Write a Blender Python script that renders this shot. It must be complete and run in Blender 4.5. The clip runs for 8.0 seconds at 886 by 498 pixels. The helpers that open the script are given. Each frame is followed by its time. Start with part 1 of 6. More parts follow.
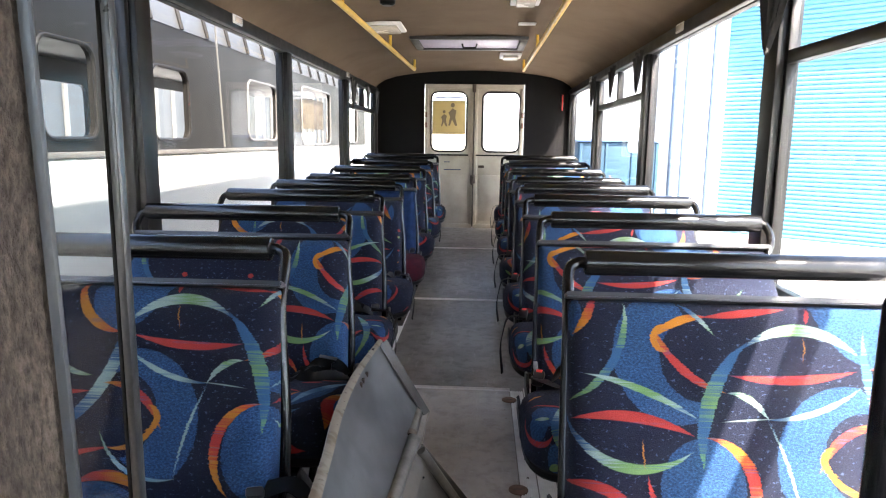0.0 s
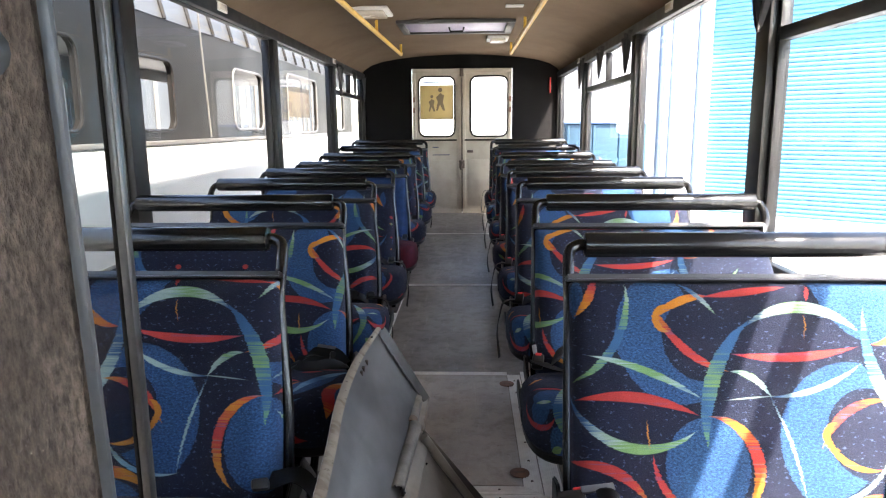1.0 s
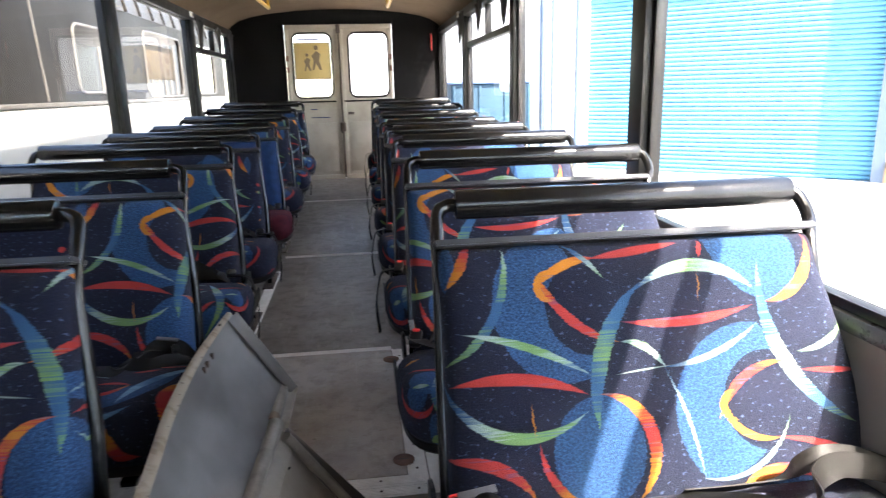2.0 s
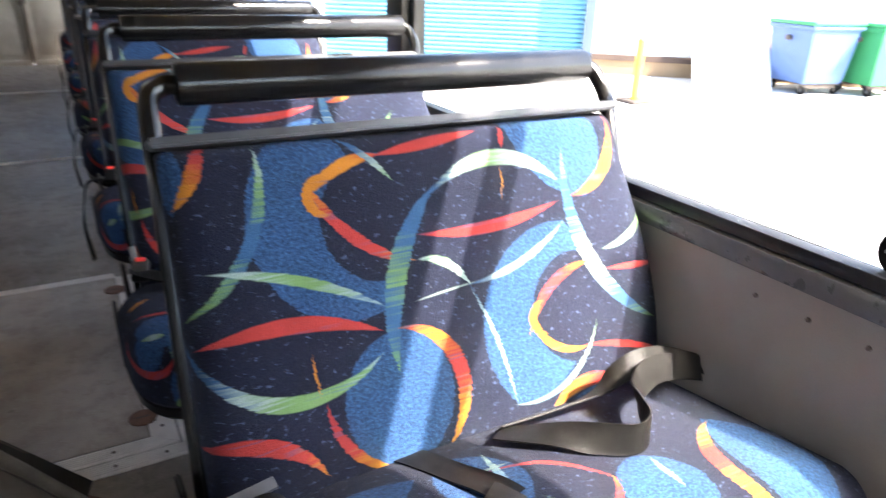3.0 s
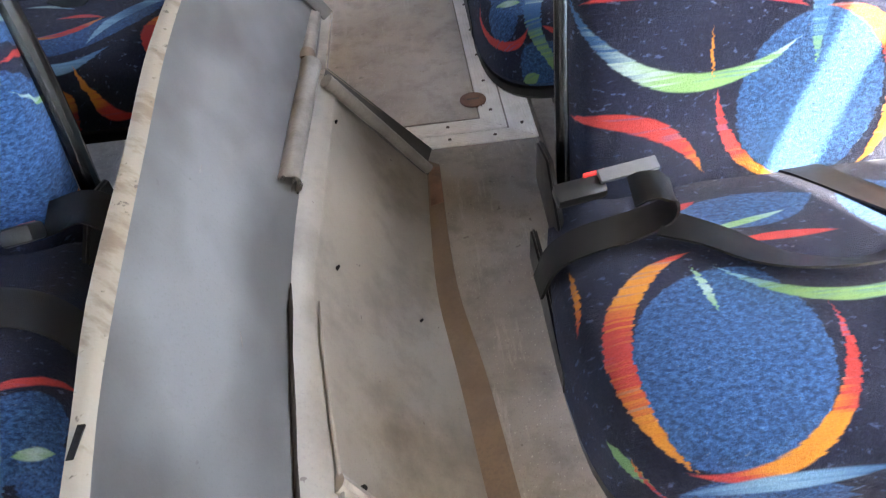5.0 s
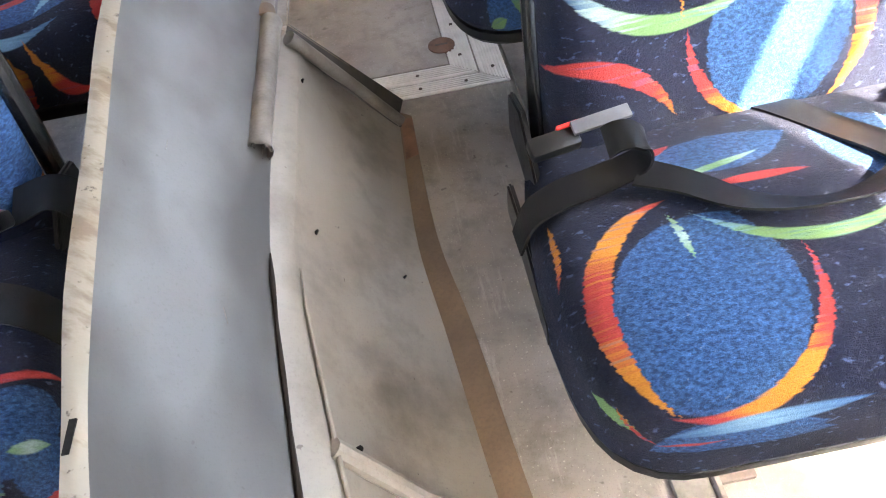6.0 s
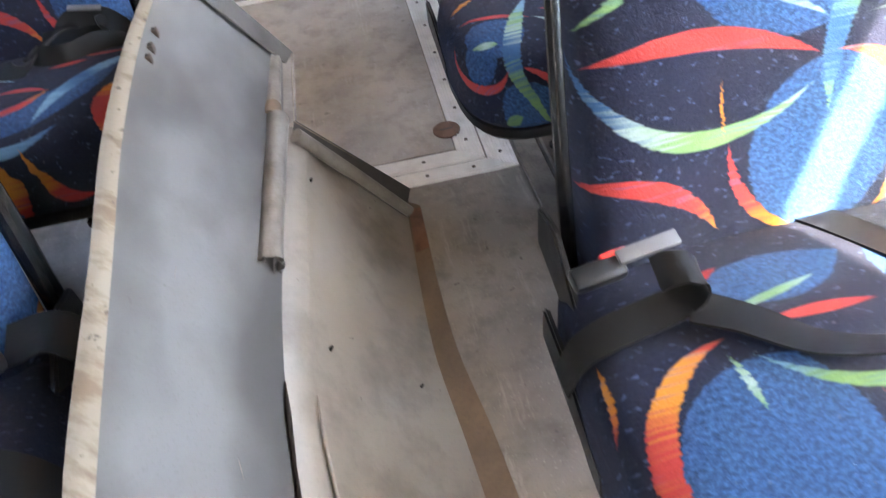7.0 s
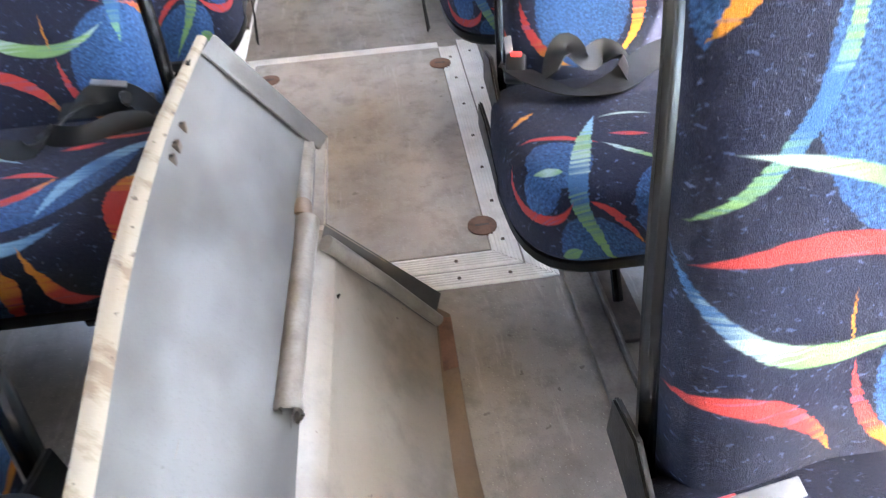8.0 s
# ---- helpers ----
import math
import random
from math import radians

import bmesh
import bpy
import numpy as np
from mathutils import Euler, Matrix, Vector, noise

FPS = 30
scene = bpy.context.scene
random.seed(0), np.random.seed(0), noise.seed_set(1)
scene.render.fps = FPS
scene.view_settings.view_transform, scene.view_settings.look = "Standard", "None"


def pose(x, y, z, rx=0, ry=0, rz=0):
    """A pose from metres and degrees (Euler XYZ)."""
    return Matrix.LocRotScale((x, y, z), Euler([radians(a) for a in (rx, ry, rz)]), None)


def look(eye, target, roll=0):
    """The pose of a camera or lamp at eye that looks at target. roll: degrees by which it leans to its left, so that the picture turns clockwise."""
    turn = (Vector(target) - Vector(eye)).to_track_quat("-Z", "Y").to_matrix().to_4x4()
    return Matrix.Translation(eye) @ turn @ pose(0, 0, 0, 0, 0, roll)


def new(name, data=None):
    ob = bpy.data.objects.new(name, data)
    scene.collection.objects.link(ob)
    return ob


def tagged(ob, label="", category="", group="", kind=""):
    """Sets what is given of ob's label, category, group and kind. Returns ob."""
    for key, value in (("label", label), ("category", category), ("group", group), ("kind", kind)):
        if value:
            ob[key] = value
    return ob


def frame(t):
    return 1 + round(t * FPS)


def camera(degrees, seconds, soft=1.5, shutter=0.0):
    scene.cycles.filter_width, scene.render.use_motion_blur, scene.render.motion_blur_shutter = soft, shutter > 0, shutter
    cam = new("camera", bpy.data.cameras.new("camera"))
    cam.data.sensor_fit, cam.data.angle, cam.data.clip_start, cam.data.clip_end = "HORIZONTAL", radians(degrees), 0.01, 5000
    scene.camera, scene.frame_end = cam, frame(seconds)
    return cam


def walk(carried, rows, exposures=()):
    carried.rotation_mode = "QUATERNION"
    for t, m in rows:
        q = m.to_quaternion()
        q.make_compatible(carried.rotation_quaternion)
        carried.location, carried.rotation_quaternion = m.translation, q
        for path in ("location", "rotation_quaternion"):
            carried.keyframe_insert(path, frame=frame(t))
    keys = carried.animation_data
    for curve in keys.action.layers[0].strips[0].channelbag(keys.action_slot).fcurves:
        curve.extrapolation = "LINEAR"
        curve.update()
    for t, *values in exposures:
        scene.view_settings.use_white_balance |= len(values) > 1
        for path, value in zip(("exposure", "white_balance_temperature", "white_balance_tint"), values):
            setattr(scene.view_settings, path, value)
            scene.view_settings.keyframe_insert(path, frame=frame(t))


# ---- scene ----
cam = camera(67.63, 8.0, soft=1.05, shutter=0.3)
walk(cam, [
    (0, pose(0.126, -1.565, 1.194, 80.73, -0.74, 3.40)),
    (0.2, pose(0.125, -1.559, 1.195, 80.39, -0.12, 3.30)),
    (0.5, pose(0.124, -1.552, 1.197, 79.56, 0.91, 4.09)),
    (0.8, pose(0.111, -1.555, 1.195, 79.39, 0.43, 3.21)),
    (1, pose(0.102, -1.555, 1.192, 79.50, 0.50, 2.23)),
    (1.2, pose(0.105, -1.543, 1.187, 78.55, 0.74, 1.43)),
    (2.3, pose(0.227, -1.214, 1.122, 74.37, 1.05, -10.66)),
    (2.5, pose(0.241, -1.164, 1.109, 72.10, 0.59, -13.21)),
    (2.8, pose(0.244, -1.063, 1.088, 69.12, -0.18, -22.59)),
    (3, pose(0.244, -0.987, 1.066, 67.31, -1.65, -29.02)),
    (3.2, look((0.239, -0.943, 1.050), (1.240, 0.575, 0.217), 2.9)),
    (3.5, pose(0.239, -0.911, 1.039, 64.31, -0.70, -28.74)),
    (3.8, pose(0.215, -0.916, 1.036, 61.89, 0.96, -21.97)),
    (4, pose(0.208, -0.913, 1.024, 58.70, 4.48, -16.33)),
    (4.2, pose(0.198, -0.919, 1.014, 55.43, 6.97, -12.06)),
    (4.5, pose(0.192, -0.913, 0.978, 47.13, 6.26, -11.65)),
    (4.7, pose(0.170, -0.898, 0.961, 46.38, 4.73, -9.49)),
    (5, pose(0.140, -0.896, 0.950, 44.73, 4.56, -5.20)),
    (5.2, pose(0.134, -0.893, 0.948, 43.28, 4.39, -5.52)),
    (6.3, pose(0.149, -0.861, 0.967, 38.32, 6.64, -10.99)),
    (6.5, pose(0.136, -0.837, 0.963, 37.95, 6.12, -12.00)),
    (6.8, pose(0.127, -0.797, 0.970, 42.19, 4.84, -12.49)),
    (7, pose(0.119, -0.771, 0.983, 43.72, 6.09, -10.72)),
    (7.2, pose(0.127, -0.721, 0.996, 45.54, 7.66, -10.39)),
    (7.5, pose(0.124, -0.638, 1.027, 46.39, 6.44, -7.68)),
    (7.8, pose(0.103, -0.595, 1.040, 47.78, 4.61, -5.68)),
    (8, pose(0.092, -0.573, 1.007, 47.23, 2.81, -7.07)),
], exposures=[(0.0, 3.45, 6950, 14), (3.6, 3.32, 7000, 14), (4.6, 4.38, 7200, 14), (6.5, 4.95, 7400, 14), (7.2, 4.95, 7300, 14), (8.0, 5.5, 7250, 14)])

# ---- light ----
SUN_ELEVATION, SUN_FROM = 50.5, 145.0   # degrees; direction of the sun on the plan, clockwise from +y
world = bpy.data.worlds.new("world")
scene.world = world
world.use_nodes = True
wn = world.node_tree.nodes
sky = wn.new("ShaderNodeTexSky")
sky.sky_type, sky.sun_disc = "NISHITA", False
sky.sun_elevation, sky.sun_rotation = radians(SUN_ELEVATION), radians(SUN_FROM)
world.node_tree.links.new(sky.outputs[0], wn["Background"].inputs[0])
wn["Background"].inputs[1].default_value = 0.15
sun = new("sun", bpy.data.lights.new("sun", "SUN"))
sun.data.energy, sun.data.angle, sun.data.color = 3.5, radians(0.6), (1.0, 0.95, 0.88)
_e, _a = radians(SUN_ELEVATION), radians(SUN_FROM)
sun.matrix_world = look((0, 0, 0), (-math.cos(_e) * math.sin(_a), -math.cos(_e) * math.cos(_a), -math.sin(_e)))


# ---- materials ----
class Mat:
    """A small builder for one node material."""

    def __init__(self, name, colour=(0.5, 0.5, 0.5), rough=0.6, metal=0.0, spec=0.5):
        self.m = bpy.data.materials.new(name)
        self.m.use_nodes = True
        self.n, self.l = self.m.node_tree.nodes, self.m.node_tree.links
        self.b = self.n["Principled BSDF"]
        self.b.inputs["Base Color"].default_value = (*colour, 1)
        self.b.inputs["Roughness"].default_value = rough
        self.b.inputs["Metallic"].default_value = metal
        self.b.inputs["Specular IOR Level"].default_value = spec

    def put(self, socket, value):
        if isinstance(value, bpy.types.NodeSocket):
            self.l.new(value, socket)
        elif isinstance(value, (tuple, list)) and len(value) == 3 and socket.type == "RGBA":
            socket.default_value = (*value, 1)
        else:
            socket.default_value = value

    def node(self, kind, props=None, *ins):
        nd = self.n.new("ShaderNode" + kind)
        for k, v in (props or {}).items():
            setattr(nd, k, v)
        for i, v in enumerate(ins):
            if v is not None:
                self.put(nd.inputs[i], v)
        return nd

    def math(self, op, a, b=None, c=None, clamp=False):
        return self.node("Math", {"operation": op, "use_clamp": clamp}, a, b, c).outputs[0]

    def ramp(self, fac, lo, hi):
        return self.node("MapRange", {"clamp": True}, fac, lo, hi, 0.0, 1.0).outputs[0]

    def mix(self, fac, a, b, blend="MIX"):
        nd = self.n.new("ShaderNodeMix")
        nd.data_type, nd.blend_type = "RGBA", blend
        self.put(nd.inputs[0], fac), self.put(nd.inputs[6], a), self.put(nd.inputs[7], b)
        return nd.outputs[2]

    def coords(self, kind="Object"):
        return self.node("TexCoord").outputs[kind]

    def noise(self, vec, scale, detail=3.0, rough=0.55):
        nd = self.node("TexNoise")
        self.put(nd.inputs["Vector"], vec)
        nd.inputs["Scale"].default_value, nd.inputs["Detail"].default_value, nd.inputs["Roughness"].default_value = scale, detail, rough
        return nd.outputs[0]

    def stretch(self, vec, x, y, z):
        return self.node("VectorMath", {"operation": "MULTIPLY"}, vec, (x, y, z)).outputs[0]

    def colour(self, c):
        self.put(self.b.inputs["Base Color"], c)
        return self

    def rough(self, r):
        self.put(self.b.inputs["Roughness"], r)
        return self

    def bump(self, height, strength=0.3, distance=0.002):
        nd = self.n.new("ShaderNodeBump")
        nd.inputs["Strength"].default_value, nd.inputs["Distance"].default_value = strength, distance
        self.put(nd.inputs["Height"], height)
        self.l.new(nd.outputs[0], self.b.inputs["Normal"])
        return self


def worn(name, base, dark, rough=0.6, metal=0.0, fine=180.0, broad=6.0, amount=0.5, bump=0.15, space="Object", light=None, spec=0.5, vary=0.3):
    """A surface with broad stains and fine grain in its colour, gloss and relief."""
    m = Mat(name, base, rough, metal, spec)
    v = m.coords(space)
    a, b = m.noise(v, broad, 5.0, 0.6), m.noise(v, fine, 2.0)
    c = m.mix(m.math("MULTIPLY", m.ramp(a, 0.42, 0.72), amount), base, dark)
    c = m.mix(m.math("MULTIPLY", m.ramp(b, 0.45, 0.75), amount * 0.5), c, dark)
    if light:
        c = m.mix(m.math("MULTIPLY", m.ramp(m.noise(v, broad * 3.1, 6.0, 0.7), 0.6, 0.72), 0.7), c, light)
    m.colour(c)
    m.rough(m.math("ADD", m.math("MULTIPLY", a, vary), rough - vary / 2, clamp=True))
    m.bump(m.math("ADD", b, m.math("MULTIPLY", a, 1.5)), bump, 0.002)
    return m.m


def safety_floor(name, base, dark, light, rough):
    """Trodden safety flooring: fine dark and pale grit, broad dirt, scuffs along the aisle, and a dull sheen where feet polish it."""
    m = Mat(name, base, rough, 0.0, 0.6)
    v = m.coords("Object")
    broad, mid = m.noise(v, 2.3, 5.0, 0.6), m.noise(v, 13.0, 6.0, 0.7)
    grit, scuff = m.noise(v, 330.0, 2.0, 0.6), m.noise(m.stretch(v, 26.0, 3.5, 1.0), 1.0, 6.0, 0.75)
    c = m.mix(m.math("MULTIPLY", m.ramp(broad, 0.42, 0.68), 0.7), base, dark)
    c = m.mix(m.math("MULTIPLY", m.ramp(mid, 0.48, 0.66), 0.55), c, dark)
    c = m.mix(m.math("MULTIPLY", m.ramp(scuff, 0.56, 0.70), 0.55), c, light)
    c = m.mix(m.math("MULTIPLY", m.ramp(grit, 0.58, 0.70), 0.45), c, dark)
    c = m.mix(m.math("MULTIPLY", m.ramp(m.noise(v, 210.0, 1.0), 0.68, 0.73), 0.6), c, light)
    m.colour(m.mix(m.math("MULTIPLY", m.ramp(m.noise(v, 42.0, 2.0), 0.70, 0.74), 0.8), c, dark))
    m.rough(m.math("ADD", m.math("MULTIPLY", mid, 0.3), rough - 0.13, clamp=True))
    m.bump(m.math("ADD", grit, m.math("MULTIPLY", mid, 0.8)), 0.10, 0.001)
    return m.m


def sheet_metal(name, base, dark, light, rough, dirty=0.55):
    """A thin body sheet: pale clouds painted as soft highlights, dried brown dirt in patches, drips down it and fine
    scratches.
    """
    m = Mat(name, base, rough)
    v = m.coords("Object")
    highlight_cloud, dirt = m.noise(m.stretch(v, 1.0, 0.55, 1.0), 4.6, 3.0, 0.5), m.noise(v, 6.5, 6.0, 0.65)
    fine, drip = m.noise(v, 240.0, 3.0, 0.7), m.noise(m.stretch(v, 5.0, 38.0, 5.0), 1.0, 4.0, 0.6)
    # soft highlight patches are put into the base colour
    c = m.mix(m.math("MULTIPLY", m.ramp(highlight_cloud, 0.44, 0.62), 0.85), base, light)
    c = m.mix(m.math("MULTIPLY", m.ramp(dirt, 0.50, 0.80), dirty), c, dark)
    c = m.mix(m.math("MULTIPLY", m.ramp(drip, 0.60, 0.78), 0.14), c, dark)
    c = m.mix(m.math("MULTIPLY", m.ramp(fine, 0.55, 0.75), 0.25), c, dark)
    spot = m.ramp(m.noise(v, 60.0, 2.0), 0.745, 0.765)
    m.colour(m.mix(m.math("MULTIPLY", spot, dirty), c, dark))
    m.rough(m.math("ADD", m.math("MULTIPLY", dirt, 0.2), rough - 0.1, clamp=True))
    m.bump(m.math("ADD", m.math("ADD", m.math("MULTIPLY", fine, 0.4), m.math("MULTIPLY", dirt, 1.2)), m.math("MULTIPLY", highlight_cloud, 14.0)), 0.14, 0.002)
    return m.m


def chipped(name, base, dark):
    """Old white paint with grime in slanting smears and small chips."""
    m = Mat(name, base, 0.5)
    v = m.coords("Object")
    slant = m.node("VectorRotate", {"rotation_type": "Z_AXIS"}, v, None, None, 0.6).outputs[0]
    smear, chip = m.noise(m.stretch(slant, 9.0, 27.0, 9.0), 1.0, 5.0, 0.65), m.noise(v, 75.0, 3.0, 0.6)
    c = m.mix(m.math("MULTIPLY", m.ramp(smear, 0.51, 0.60), 0.88), base, (dark[0] * 2.4, dark[1] * 2.4, dark[2] * 2.3))
    c = m.mix(m.math("MULTIPLY", m.ramp(m.noise(v, 5.0, 3.0), 0.45, 0.7), 0.35), c, (dark[0] * 3, dark[1] * 3, dark[2] * 3))
    m.colour(m.mix(m.math("MULTIPLY", m.ramp(chip, 0.64, 0.70), 0.85), c, dark))
    m.bump(m.math("ADD", smear, chip), 0.3, 0.002)
    return m.m


def pile_carpet(name, base, dark):
    """Matted ribbed carpet whose tufts run upwards."""
    m = Mat(name, base, 0.96, 0.0, 0.1)
    v = m.coords("Object")
    tuft, patch = m.noise(m.stretch(v, 330.0, 330.0, 120.0), 1.0, 4.0, 0.7), m.noise(m.stretch(v, 30.0, 30.0, 9.0), 1.0, 4.0, 0.6)
    c = m.mix(m.ramp(tuft, 0.34, 0.66), dark, base)
    m.colour(m.mix(m.math("MULTIPLY", m.ramp(patch, 0.40, 0.62), 0.6), c, dark))
    m.bump(tuft, 0.9, 0.004)
    return m.m


def fabric(name, strokes):
    """Moquette: navy ground with pale flecks, mottled blue fields and tapering curved stripes, woven in fine rows."""
    m = Mat(name, (0.02, 0.02, 0.05), 0.92, 0.0, 0.15)
    sep = m.node("SeparateXYZ", None, m.coords("UV"))
    tint = m.node("SeparateColor", None, m.node("ObjectInfo").outputs["Color"])
    u, v = sep.outputs[0], sep.outputs[1]
    u = m.math("MULTIPLY", u, m.math("SUBTRACT", m.math("MULTIPLY", tint.outputs[2], 2.0), 1.0))
    u = m.math("ADD", u, m.math("MULTIPLY", m.math("SUBTRACT", tint.outputs[0], 0.5), 1.1))
    v = m.math("ADD", v, m.math("MULTIPLY", m.math("SUBTRACT", tint.outputs[1], 0.5), 0.4))
    u = m.math("SUBTRACT", m.math("PINGPONG", m.math("ADD", u, 0.58), 1.16), 0.58)      # the cloth's repeat
    row = m.math("FLOOR", m.math("MULTIPLY", v, 420.0))
    wn_ = m.node("TexWhiteNoise", {"noise_dimensions": "1D"})
    m.put(wn_.inputs["W"], row)
    u = m.math("ADD", u, m.math("MULTIPLY", m.math("SUBTRACT", wn_.outputs[0], 0.5), 0.0035))
    p = m.node("CombineXYZ", None, u, v, 0.0).outputs[0]
    grain = m.noise(m.stretch(p, 1.0, 1.7, 1.0), 210.0, 3.0, 0.75)
    fleck = m.ramp(m.noise(m.stretch(p, 1.0, 1.7, 1.0), 80.0, 2.0, 0.6), 0.615, 0.70)
    navy = m.mix(m.ramp(grain, 0.3, 0.7), (0.0050, 0.0068, 0.0175), (0.0135, 0.0170, 0.0375))
    navy = m.mix(m.math("MULTIPLY", fleck, 0.70), navy, (0.075, 0.110, 0.198))
    dash = m.ramp(m.noise(m.stretch(p, 0.9, 1.25, 1.0), 185.0, 2.0, 0.7), 0.38, 0.60)
    blue = m.mix(m.math("MULTIPLY", dash, m.ramp(grain, 0.25, 0.60)), (0.0120, 0.036, 0.094), (0.035, 0.110, 0.258))
    state = [navy]
    dye = {"o": (0.50, 0.185, 0.024), "r": (0.38, 0.038, 0.034), "g": (0.150, 0.275, 0.105), "w": (0.29, 0.385, 0.345), "l": (0.15, 0.29, 0.41), "b": (0.029, 0.095, 0.205)}

    def circle(x0, y0, x1, y1, b):
        h = math.hypot(x1 - x0, y1 - y0) / 2
        nx, ny = -(y1 - y0) / (2 * h), (x1 - x0) / (2 * h)
        b = b if abs(b) > 0.0008 else math.copysign(0.0008, b)
        r = (h * h + b * b) / (2 * abs(b))
        k = b - math.copysign(r, b)
        return ((x0 + x1) / 2 + nx * k, (y0 + y1) / 2 + ny * k, 0.0), r

    def stroke(kind, x0, y0, x1, y1, b1, b2):
        if abs(b1) < abs(b2):
            b1, b2 = b2, b1
        b2 = b2 if abs(b2) > 0.0008 else math.copysign(0.0008, b1)
        (c1, r1), (c2, r2) = circle(x0, y0, x1, y1, b1), circle(x0, y0, x1, y1, b2)
        d1 = m.math("SUBTRACT", r1, m.node("VectorMath", {"operation": "DISTANCE"}, p, c1).outputs["Value"])
        q2 = m.node("VectorMath", {"operation": "DISTANCE"}, p, c2).outputs["Value"]
        d2 = m.math("SUBTRACT", q2, r2) if b1 * b2 > 0 else m.math("SUBTRACT", r2, q2)
        inside = m.ramp(m.math("MINIMUM", d1, d2), -0.0008, 0.0012)
        if kind in "FN":
            state[0] = m.mix(inside, state[0], blue if kind == "F" else navy)
            return
        dx, dy = x1 - x0, y1 - y0
        ll = dx * dx + dy * dy
        along = m.node("VectorMath", {"operation": "DOT_PRODUCT"}, p, (dx / ll, dy / ll, 0.0)).outputs["Value"]
        along = m.math("SUBTRACT", along, (x0 * dx + y0 * dy) / ll)
        along = m.math("ADD", along, m.math("MULTIPLY", m.math("SUBTRACT", wn_.outputs[0], 0.5), 0.16))
        cr = m.node("ValToRGB", None, along)
        for i, key in enumerate(kind):
            at = i / max(1, len(kind) - 1)
            e = cr.color_ramp.elements[i] if i < 2 else cr.color_ramp.elements.new(at)
            e.position = at
            e.color = (*dye[key], 1)
        thread = m.math("MULTIPLY", m.ramp(wn_.outputs[0], 0.80, 0.86), m.ramp(m.noise(p, 14.0, 2.0), 0.45, 0.58))
        yarn = m.mix(m.math("MULTIPLY", thread, 0.38), cr.outputs[0], dye["b"])
        state[0] = m.mix(inside, state[0], yarn)

    strokes(stroke)
    pile = m.noise(m.stretch(p, 1.0, 2.2, 1.0), 380.0, 2.0, 0.7)
    wear = m.noise(p, 7.0, 5.0, 0.65)
    cloth = m.mix(0.6, state[0], m.mix(m.ramp(pile, 0.3, 0.7), (0.45, 0.45, 0.45), (1, 1, 1)), "MULTIPLY")
    cloth = m.mix(0.5, cloth, m.mix(m.ramp(wear, 0.35, 0.65), (0.6, 0.6, 0.6), (1, 1, 1)), "MULTIPLY")
    m.colour(m.mix(m.math("MULTIPLY", m.ramp(m.noise(p, 160.0, 2.0), 0.70, 0.76), 0.35), cloth, (0.16, 0.17, 0.19)))
    m.bump(m.math("ADD", grain, m.math("MULTIPLY", m.noise(p, 900.0, 1.0), 0.6)), 0.8, 0.003)
    m.b.inputs["Sheen Weight"].default_value = 0.03
    return m.m


